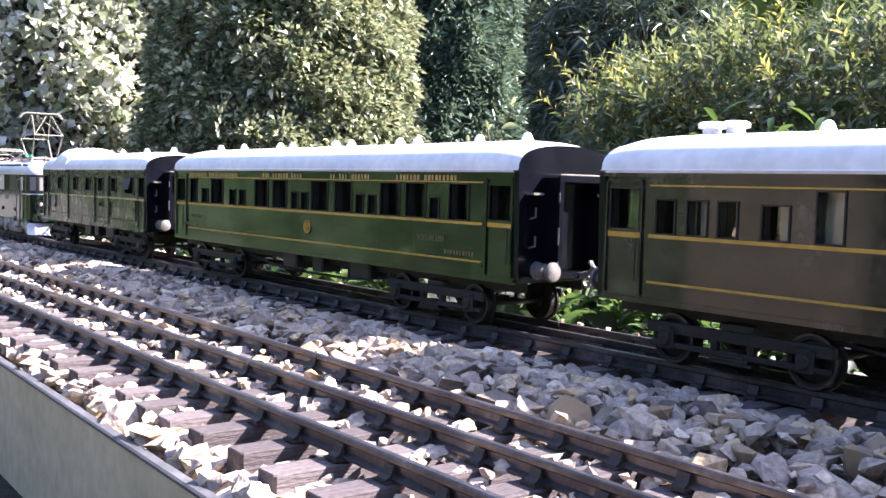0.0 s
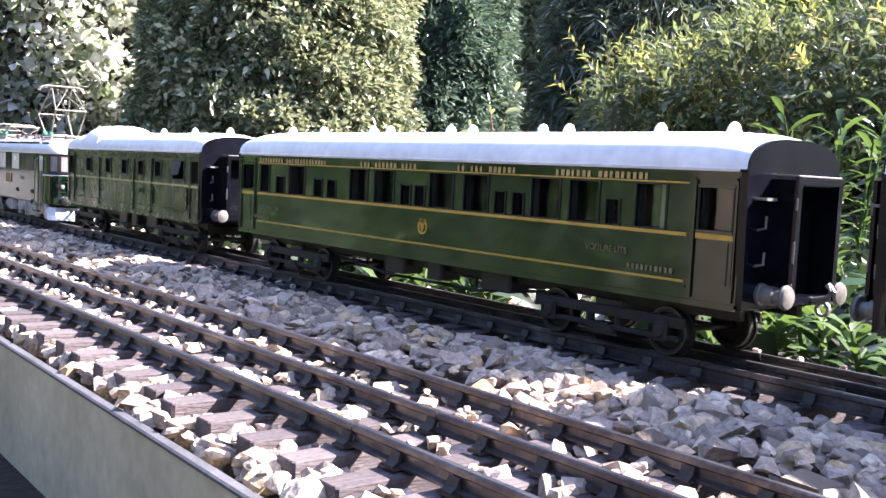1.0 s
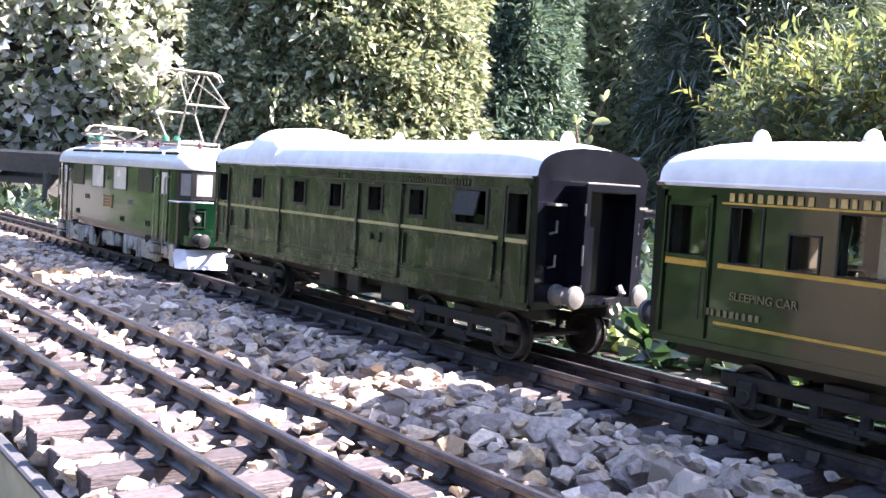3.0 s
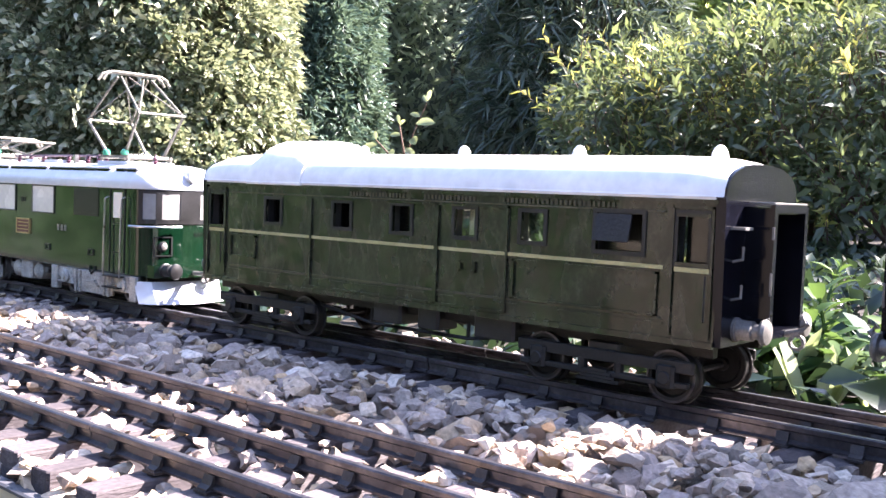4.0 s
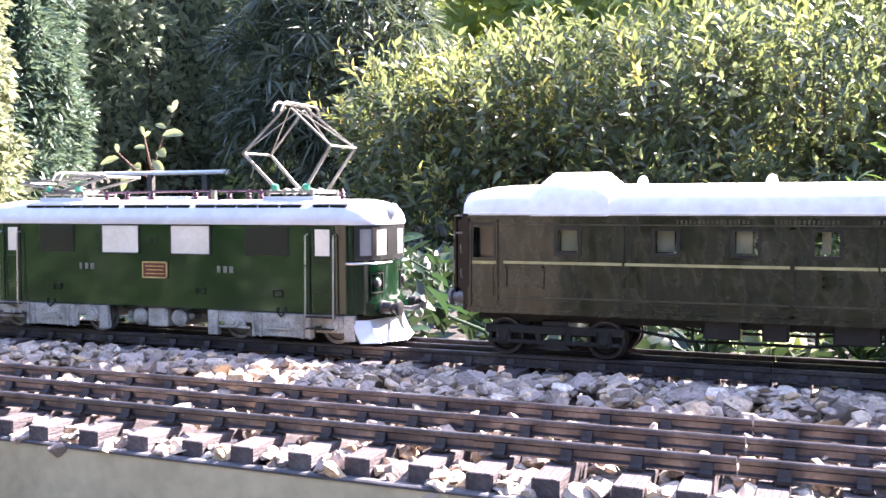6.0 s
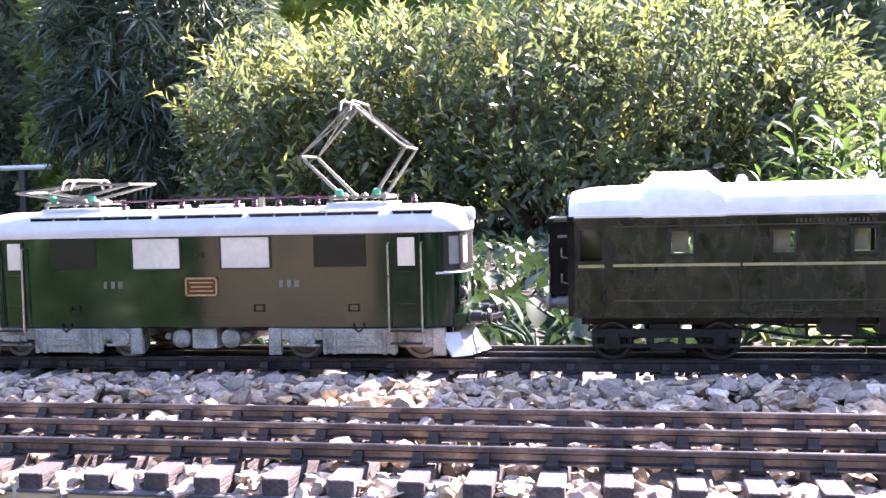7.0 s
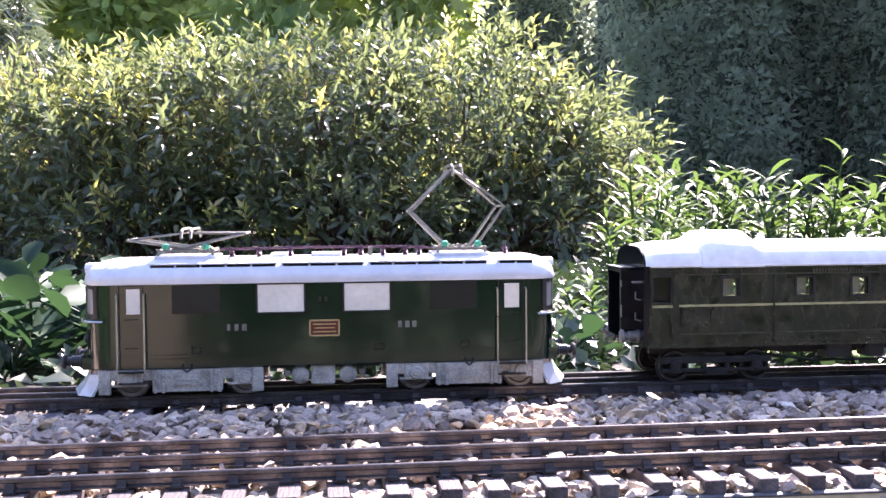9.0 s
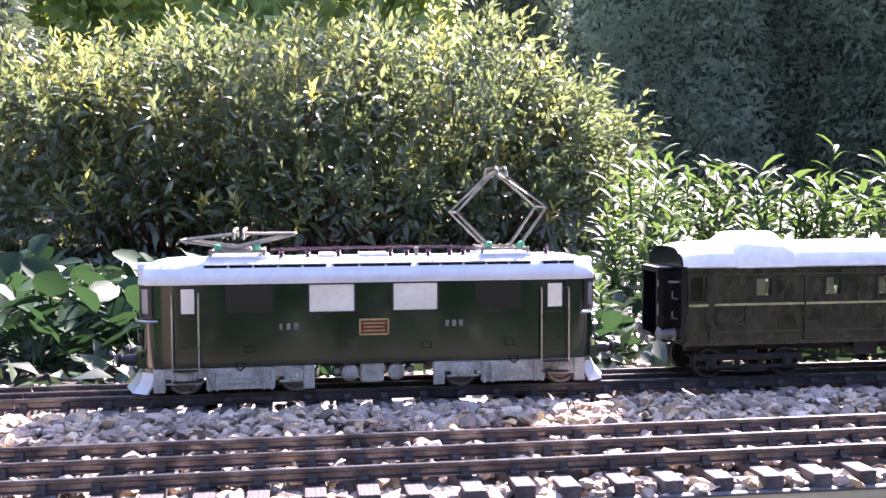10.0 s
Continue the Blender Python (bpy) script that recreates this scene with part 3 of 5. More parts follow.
def coach_bogie(coach, cx, wb):
    """Four-wheel bogie with a sprung side frame on both sides."""
    b = new("bogie")
    b.empty_display_size = 0.01
    b.parent = coach
    b.location = (cx, 0, 0)
    r = 0.0112
    for s in (-1, 1):
        k = Kit()
        y0, y1 = (-0.0305, -0.0275) if s < 0 else (0.0275, 0.0305)
        k.box(-wb / 2 - 0.012, wb / 2 + 0.012, y0, y1, 0.0135, 0.0185, 0.0008)
        k.box(-wb / 2 - 0.010, wb / 2 + 0.010, y0 - 0.0004, y1, 0.0075, 0.0098, 0.0006)
        for x in (-wb / 2, wb / 2):
            k.box(x - 0.0042, x + 0.0042, y0 - 0.0018, y1 + 0.0018, 0.0068, 0.0165, 0.0012)
            k.disc(x, y0 - 0.0026, y0, 0.0112, 0.0030, 12, 0.0005)
        for q in range(4):
            k.box(-0.0105 + q * 0.002, 0.0105 - q * 0.002, y0 - 0.0012, y1 + 0.0012, 0.0050 + q * 0.0014, 0.0062 + q * 0.0014)
        for x in (-0.009, 0.009):
            k.tube([(x, (y0 + y1) / 2 - s * 0.0001, 0.009), (x, (y0 + y1) / 2, 0.014)], 0.0022, 8)
        part("side_frame", k, M_IRON, b, "black sprung bogie side frame")
    k = Kit()
    k.box(-0.008, 0.008, -0.028, 0.028, 0.013, 0.0215, 0.001)
    part("bolster", k, M_BLACK, b)
    for x in (-wb / 2, wb / 2):
        for y in (-0.0262, 0.0212):
            part("wheel", wheel_kit(x, y, r, r), M_IRON, b, "dark wheel with a worn steel tyre")
            k = Kit()
            k.ring(x, *((y - 0.0004, y + 0.0006) if y < 0 else (y + 0.0046, y + 0.0056)), r, r * 0.90, r * 0.985, 28)
            part("tyre", k, M_RAIL, b, "worn steel tyre")
        k = Kit()
        k.tube([(x, -0.024, r), (x, 0.024, r)], 0.0016, 8)
        part("axle", k, M_IRON, b)


def gangway(coach, x, s):
    """Corridor connection: an open dark frame with its bellows."""
    def slab(x0, x1):
        return sorted((x + s * x0, x + s * x1))
    k = Kit()
    k.frame_ring(*slab(0, 0.0105), -0.0158, 0.0158, 0.0305, 0.0812, 0.0022)
    g = part("gangway", k, M_NAVY, coach, "deep dark corridor connection")
    k = Kit()
    k.frame_ring(*slab(0.0105, 0.0122), -0.0172, 0.0172, 0.0298, 0.0826, 0.0030)
    part("face_plate", k, M_NAVY, g)
    # pale top strip paints sun glancing off the frame; side pieces are scuffs
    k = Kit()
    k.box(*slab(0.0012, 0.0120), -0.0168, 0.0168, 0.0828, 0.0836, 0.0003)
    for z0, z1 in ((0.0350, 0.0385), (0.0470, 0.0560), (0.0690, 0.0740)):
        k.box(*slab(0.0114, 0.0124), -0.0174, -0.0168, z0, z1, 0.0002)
    part("glint_and_scuffs", k, M_BUFFER, g, "pale top strip painting a sun glint, with worn scuffs at the side")
    k = Kit()
    k.box(*slab(0.0004, 0.0016), -0.0136, 0.0136, 0.0330, 0.0788, 0.0004)
    part("gangway_door", k, M_NAVY, coach, "black corridor end door")
    for y in (-0.026, 0.026):
        for z in (0.045, 0.060):
            k = Kit()
            k.tube([(x, y, z), (x + s * 0.004, y, z + 0.001), (x + s * 0.004, y, z + 0.006)], 0.0006, 5)
            part("grab_handle", k, M_BUFFER, coach, "small pale grab handle")
        k = Kit()
        k.box(min(x, x + s * 0.006), max(x, x + s * 0.006), y - 0.0035, y + 0.0035, 0.0725, 0.0736)
        part("lamp_iron", k, M_BUFFER, coach, "small pale lamp bracket")


def buffers(coach, x, s, z=0.033, spread=0.0205, metal=None):
    for y in (-spread, spread):
        k = Kit()
        k.lathe_x(y, z, [(0.0048, x), (0.0048, x + s * 0.0012), (0.0040, x + s * 0.0016), (0.0040, x + s * 0.0075), (0.0030, x + s * 0.0080), (0.0030, x + s * 0.0106), (0.0050, x + s * 0.0112), (0.0053, x + s * 0.0122), (0.0046, x + s * 0.0134), (0.0024, x + s * 0.0141), (0.0006, x + s * 0.0143)], 18)
        part("buffer", k, metal or M_BUFFER, coach, "dark iron buffer" if metal else "pale metal buffer", smooth=True)
    k = Kit()
    k.tube([(x, 0, z - 0.002), (x + s * 0.012, 0, z - 0.002), (x + s * 0.018, 0, z - 0.0005), (x + s * 0.021, 0, z + 0.003), (x + s * 0.0185, 0, z + 0.0055)], 0.0015, 8)
    k.ring(x + s * 0.017, -0.0010, 0.0010, z - 0.005, 0.0022, 0.0034, 12)
    part("coupling", k, M_BUFFER, coach, "pale metal hook coupling")


def vent_part(coach, x, z, mushroom=False, y=0.0):
    k = Kit()
    if mushroom:
        k.lathe(x, y, [(0.0042, z), (0.0042, z + 0.0045), (0.0062, z + 0.005), (0.0064, z + 0.0068), (0.005, z + 0.0078)], 16)
    else:
        k.lathe(x, y, [(0.0038, z), (0.0035, z + 0.0018), (0.0029, z + 0.0038), (0.0020, z + 0.0053), (0.0007, z + 0.0060)], 14)
    part("roof_vent", k, M_ROOF, coach, "white roof ventilator", smooth=True)


def build_coach(label, x0, x1, paint, lining, windows, vents, wheels, hump=None, pale_blinds=(), end_door=0.026, panels=(), mushrooms=(), far_openings=None):
    """Bogie coach between the two ends x0 and x1. windows: (x0, x1, z0, z1) in the world's x."""
    cx, h = (x0 + x1) / 2, (x1 - x0) / 2
    c = thing("railway_coach", label, "train coach", "coaches of the parked train", at=(cx, YC, RT))
    holes = [(a - cx, b - cx, z0, z1) for a, b, z0, z1 in windows]
    BOT, TOP = 0.0265, 0.0838
    doors = [(-h + 0.004, -h + end_door - 0.005), (h - end_door + 0.005, h - 0.004)]
    holes += [(a, b, 0.0585, 0.0775) for a, b in doors]
    for s in (-1, 1):
        k = Kit()
        y0, y1 = (-HW, -HW + 0.0016) if s < 0 else (HW - 0.0016, HW)
        cut = holes if s < 0 or not far_openings else [(a - cx, b - cx, z0, z1) for a, b, z0, z1 in far_openings]
        panel_with_openings(k, -h, h, BOT, TOP, y0, y1, cut)
        part("side_wall", k, paint, c)
        # lining, sole bar and rain strip
        yo = -HW - 0.0005 if s < 0 else HW
        yi = yo + 0.0005
        thin = M_FADED if lining is M_PALE else lining
        for z, t, m, e in ((0.0350, 0.0010, thin, end_door), (0.0552, 0.0016, lining, end_door), (0.0780, 0.0007, thin, end_door)):
            k = Kit()
            k.box(-h + e + 0.001, h - e - 0.001, yo, yi, z, z + t)
            part("lining", k, m, c, "thin painted lining")
        for d, e in doors:
            k = Kit()
            k.box(d - 0.001, e + 0.001, yo, yi, 0.0548, 0.0572)
            part("lining", k, lining, c, "thin painted lining")
            k = Kit()
            for a, b, z0, z1 in ((d - 0.0025, d - 0.0015, 0.029, 0.081), (e + 0.0015, e + 0.0025, 0.029, 0.081), (d - 0.0025, e + 0.0025, 0.080, 0.081)):
                k.box(a, b, yo - 0.0006, yi, z0, z1)
            for z in (0.0580, 0.0775):
                k.box(d - 0.0008, e + 0.0008, yo - 0.0003, yi, z - 0.0008, z + 0.0006)
            door = part("door", k, paint, c, "narrow vestibule door with a dark window")
            k = Kit()
            k.tube([(e + 0.0005, yo - 0.002 if s < 0 else yi + 0.002, 0.036), (e + 0.0005, yo - 0.002 if s < 0 else yi + 0.002, 0.054)], 0.0004, 5)
            part("handle", k, M_BLACK, door)
        k = Kit()
        k.box(-h, h, yo - 0.0006, yi + 0.001, BOT - 0.0008, BOT + 0.0016)
        k.box(-h + end_door, h - end_door, yo - 0.0002, yi, 0.0330, 0.0338)
        k.box(-h, h, yo - 0.0010, yi, 0.0822, 0.0836)
        part("moulding", k, paint, c)
        for a, b, z0, z1 in cut:
            k = Kit()
            deep = y1 + 0.0040 if s < 0 and b - a < 0.03 else (y0 + y1) / 2
            k.box(a, b, deep - 0.0002, deep + 0.0002, z0, z1)
            g = part("window_pane", k, M_FROST if s > 0 and not far_openings and b - a > 0.015 else M_GLASS, c)
            g.visible_shadow = s > 0 and not far_openings and b - a > 0.015
            k = Kit()
            fw = 0.0018 if far_openings else 0.0007
            for fa, fb, fz0, fz1 in ((a - fw, a, z0 - fw, z1 + fw), (b, b + fw, z0 - fw, z1 + fw), (a, b, z0 - fw, z0), (a, b, z1, z1 + fw)):
                k.box(fa, fb, yo - 0.0001, yi + 0.0002, fz0, fz1)
            part("window_frame", k, M_BLACK, c)
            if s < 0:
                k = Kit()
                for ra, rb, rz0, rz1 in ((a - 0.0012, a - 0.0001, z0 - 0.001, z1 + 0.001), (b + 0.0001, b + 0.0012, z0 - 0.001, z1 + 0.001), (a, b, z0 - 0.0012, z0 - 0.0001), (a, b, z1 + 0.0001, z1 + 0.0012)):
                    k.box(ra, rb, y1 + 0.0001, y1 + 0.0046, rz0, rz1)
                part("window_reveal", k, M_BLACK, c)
        for a, b, z0, z1 in panels:
            k = Kit()
            a, b = a - cx, b - cx
            for fa, fb, fz0, fz1 in ((a, a + 0.0011, z0, z1), (b - 0.0011, b, z0, z1), (a, b, z1 - 0.0009, z1), (a, b, z0, z0 + 0.0009)):
                k.box(fa, fb, yo - 0.0007, yi, fz0, fz1)
            part("door_frame", k, paint, c, "raised frame of a sliding luggage door")
    for i, (a, b, z0, z1) in enumerate(pale_blinds):
        k = Kit()
        k.box(a - cx, b - cx, -HW + 0.0064, -HW + 0.0069, z0, z1)
        part("blind", k, M_CURTAIN, c, "pale cream window blind")
    # a solid black block paints the shade behind each door window
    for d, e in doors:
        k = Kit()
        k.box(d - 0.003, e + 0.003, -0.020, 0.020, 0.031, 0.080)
        part("vestibule", k, M_BLACK, c, "black block standing for the shade inside the end door")
    # ends
    for s in (-1, 1):
        k = Kit()
        ring = [(y, z) for _, y, z in roof_ring(0, 0.0152, HW + 0.0012, TOP - 0.0002)]
        outline = [(-HW + 0.0004, BOT), *ring, (HW - 0.0004, BOT)]
        xa, xb = s * (h + 0.0030), s * (h - 0.0010)
        k.loft([[(xa, y, z) for y, z in outline], [(xb, y, z) for y, z in outline]])
        part("end_wall", k, M_NAVY, c, "dark painted end wall")
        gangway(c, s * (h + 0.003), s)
        buffers(c, s * (h + 0.003), s)
    # roof
    k = Kit()
    rings = []
    for d, q in ((0.0, 0.80), (0.004, 0.86), (0.011, 0.94), (0.022, 0.985), (0.036, 1.0)):
        rings.append(roof_ring(-h - 0.002 + d, 0.0184 * q, HW + 0.0012, TOP))
    rings += [[(-x, y, z) for x, y, z in r] for r in reversed(rings)]
    k.loft(rings)
    part("roof", k, M_ROOF, c, "white painted arched roof", smooth=True)
    if hump:
        k = Kit()
        a, b = hump[0] - cx, hump[1] - cx
        k.loft([roof_ring(a, 0.0192, HW + 0.0024, TOP - 0.0004), roof_ring(a + 0.008, 0.0262, HW + 0.0026, TOP - 0.0004), roof_ring(b - 0.008, 0.0262, HW + 0.0026, TOP - 0.0004), roof_ring(b, 0.0192, HW + 0.0024, TOP - 0.0004)])
        part("lookout", k, M_ROOF, c, "raised white guard's lookout on the roof", smooth=True)
    for x in vents:
        vent_part(c, x - cx, TOP + 0.0172)
    for x in mushrooms:
        vent_part(c, x - cx, TOP + 0.0165, True)
    # floor, inner partition, underframe
    k = Kit()
    k.box(-h + 0.002, h - 0.002, -HW + 0.002, HW - 0.002, 0.027, 0.030)
    for i in range(0 if far_openings else int(h * 2 / 0.11)):
        x = -h + 0.03 + i * 0.11
        k.box(x, x + 0.0012, -0.012, HW - 0.003, 0.030, 0.080)
    for i in range(0 if far_openings else int(h * 2 / 0.055) - 1):
        x = -h + 0.036 + i * 0.055
        k.box(x, x + 0.012, -0.010, HW - 0.004, 0.030, 0.056, 0.002)
    part("interior", k, M_INSIDE, c, "bare dark floor" if far_openings else "dim brown compartments")
    k = Kit()
    for y in (-0.024, 0.020):
        k.box(-h + 0.004, h - 0.004, y, y + 0.004, 0.0205, 0.0265)
        k.tube([(-h * 0.55, y + 0.002, 0.021), (-h * 0.2, y + 0.002, 0.0125), (h * 0.2, y + 0.002, 0.0125), (h * 0.55, y + 0.002, 0.021)], 0.0010, 6)
        for x in (-h * 0.2, h * 0.2):
            k.tube([(x, y + 0.002, 0.021), (x, y + 0.002, 0.0125)], 0.0010, 6)
    part("underframe", k, M_IRON, c, "black truss underframe")
    for x, w in ((-h * 0.16, 0.020), (h * 0.03, 0.014), (h * 0.25, 0.024)):
        for y in (-0.029, 0.013):
            k = Kit()
            k.box(x, x + w, y, y + 0.016, 0.0150, 0.0255, 0.0012)
            part("battery_box", k, M_BLACK, c, "black equipment box under the floor")
    for a, b in wheels:
        coach_bogie(c, (a + b) / 2 - cx, b - a)
    return c, cx


W0, W1, WS = 0.0575, 0.0770, 0.0690
green_wins = [(-0.792, -0.779, W0, W1), (-0.768, -0.757, W0, WS), (-0.750, -0.729, W0, W1), (-0.716, -0.706, W0, WS), (-0.699, -0.689, W0, WS), (-0.672, -0.652, W0, W1), (-0.644, -0.624, W0, W1),
              (-0.616, -0.607, W0, WS), (-0.602, -0.593, W0, WS), (-0.588, -0.567, W0, W1), (-0.557, -0.537, W0, W1), (-0.531, -0.523, W0, WS), (-0.517, -0.509, W0, WS), (-0.503, -0.483, W0, W1), (-0.476, -0.457, W0, W1), (-0.452, -0.444, W0, WS), (-0.434, -0.417, W0, W1)]
green, gx = build_coach("long dark green sleeping coach with gold lining and white roof", -0.823, -0.378, M_GREEN, M_GOLD, green_wins,
                        (-0.408, -0.45, -0.512, -0.532, -0.592, -0.613, -0.677, -0.697, -0.761, -0.806), ((-0.782, -0.712), (-0.488, -0.418)),
                        pale_blinds=((-0.425, -0.418, W0, W1), (-0.502, -0.494, W0, W1), (-0.588, -0.578, W0, W1), (-0.650, -0.644, W0, W1), (-0.740, -0.732, W0, W1)))
Y = -HW - 0.0006
for i, (a, b, words) in enumerate(((-0.793, -0.700, (9, 14)), (-0.660, -0.600, (3, 6, 4)), (-0.563, -0.514, (2, 3, 6)), (-0.486, -0.426, (7, 9)))):
    letter_bars(green, a - gx, b - gx, 0.0790, 0.0031, Y, M_LETTER, i, words=words)
text_part(green, "VOITURE LITS", -0.4635 - gx, Y, 0.0445, 0.0042, M_SMALL)
text_part(green, "SLEEPING CAR", -0.790 - gx, Y, 0.0445, 0.0042, M_SMALL)
letter_bars(green, -0.437 - gx, -0.410 - gx, 0.0380, 0.0024, Y, M_SMALL, 9, "number")
letter_bars(green, -0.800 - gx, -0.776 - gx, 0.0380, 0.0024, Y, M_SMALL, 10, "number")
k = Kit()
k.ring(-0.593 - gx, Y - 0.0001, Y + 0.0006, 0.0455, 0.0032, 0.0044, 20)
for dx in (-0.0016, 0.0, 0.0016):
    k.tube([(-0.593 - gx, Y, 0.0430), (-0.593 - gx + dx, Y, 0.0480)], 0.0006, 5)
k.box(-0.5955 - gx, -0.5905 - gx, Y - 0.0001, Y + 0.0005, 0.0489, 0.0500)
part("crest", k, M_GOLD, green, "round gold crest")

brown_wins = [(-0.285, -0.275, W0, 0.072), (-0.268, -0.258, W0, 0.072), (-0.252, -0.243, W0, 0.072), (-0.231, -0.219, W0, 0.071), (-0.207, -0.196, W0, W1), (-0.178, -0.158, W0, W1), (-0.145, -0.125, W0, W1), (-0.112, -0.102, W0, 0.070), (-0.09, -0.07, W0, W1), (-0.05, -0.03, W0, W1), (0.0, 0.02, W0, W1), (0.05, 0.07, W0, W1), (0.09, 0.105, W0, W1)]
brown, bx = build_coach("weathered brown-green dining coach with ochre lining and white roof", -0.316, 0.129, M_OLIVE, M_GOLD, brown_wins, (-0.225, -0.16, -0.10, -0.03, 0.05), ((-0.279, -0.211), (0.025, 0.093)),
                        pale_blinds=((-0.207, -0.196, W0, W1), (-0.227, -0.220, W0, 0.071), (-0.266, -0.262, W0, 0.072)), mushrooms=(-0.283, -0.270))

FW = [-1.162, -1.106, -1.063, -1.022, -0.983]
van_wins = [(x - 0.0062, x + 0.0062, 0.0625, 0.0752) for x in FW] + [(-0.950, -0.928, 0.0612, 0.0768)]
van, vx = build_coach("weathered dark green luggage van with sliding doors and white roof", -1.224, -0.895, M_VAN, M_PALE, van_wins, (-0.912, -0.982, -1.052, -1.125), ((-1.202, -1.141), (-0.979, -0.916)), hump=(-1.184, -1.138),
                      pale_blinds=((-1.0245, -1.020, 0.063, 0.075), (-1.1675, -1.158, 0.063, 0.075), (-1.1115, -1.102, 0.063, 0.075), (-1.0685, -1.060, 0.063, 0.075)), end_door=0.022, far_openings=((-1.19, -1.125, 0.036, 0.079), (-1.115, -1.045, 0.036, 0.079), (-1.035, -0.99, 0.036, 0.079), (-0.98, -0.925, 0.036, 0.079)),
                      panels=((-1.130, -1.039, 0.029, 0.0775), (-1.039, -0.996, 0.029, 0.0775), (-1.200, -1.176, 0.041, 0.054), (-1.024, -1.014, 0.046, 0.051), (-0.993, -0.920, 0.036, 0.054)))
k = Kit()
k.loft([[(x, y, z) for y, z in ((-HW - 0.0006, 0.0765), (-HW - 0.0034, 0.0652), (-HW - 0.0024, 0.0649), (-HW + 0.0004, 0.0762))] for x in (-0.9502 - vx, -0.9330 - vx)])
part("hinged_shutter", k, M_IRON, van, "shutter propped half open over a black opening")
# black sheet added behind the opening to paint its unlit inside
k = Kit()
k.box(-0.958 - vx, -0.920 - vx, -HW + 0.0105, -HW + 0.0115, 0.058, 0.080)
part("opening_shade", k, M_BLACK, van, "black sheet standing for the shade inside the half-open shutter")
for i, (a, b) in enumerate(((-1.10, -1.06), (-1.048, -1.015), (-1.0, -0.94))):
    letter_bars(van, a - vx, b - vx, 0.0792, 0.0022, Y, M_FADED, 50 + i)


# ---- locomotive ----
def loco_outline(inset, z, L=0.1635, n=9):
    """Plan of the body: straight sides and softly rounded noses."""
    pts = []
    hw, nose = HW - inset, 0.026
    for s, flip in ((1, False), (-1, True)):
        arc = []
        for i in range(n + 1):
            a = math.pi / 2 * i / n
            arc.append((L - inset - nose + nose * math.cos(a) ** 0.62, hw * math.sin(a) ** 0.55))
        full = [(x, -y) for x, y in reversed(arc)] + arc[1:]
        pts += [(s * x, s * y, z) for x, y in full]
    return pts


def nose_patch(k, a0, a1, z0, z1, out, s, side, L=0.1635, n=4):
    nose = 0.026
    def at(a, z, o):
        x = L - nose + (nose + o) * math.cos(a) ** 0.62
        y = (HW + o) * math.sin(a) ** 0.55
        return (s * x, side * y, z)
    A = [radians(a0 + (a1 - a0) * i / n) for i in range(n + 1)]
    outer = [[at(a, z, out) for a in A] for z in (z0, z1)]
    inner = [[at(a, z, -0.0008) for a in A] for z in (z0, z1)]
    m = n + 1
    vs = outer[0] + outer[1] + inner[0] + inner[1]
    fs = [(i, i + 1, m + i + 1, m + i) for i in range(n)] + [(m + i, m + i + 1, 3 * m + i + 1, 3 * m + i) for i in range(n)] + [(i, 2 * m + i, 2 * m + i + 1, i + 1) for i in range(n)] + [(0, m, 3 * m, 2 * m), (n, 2 * m + n, 3 * m + n, m + n)]
    k.add(vs, fs)


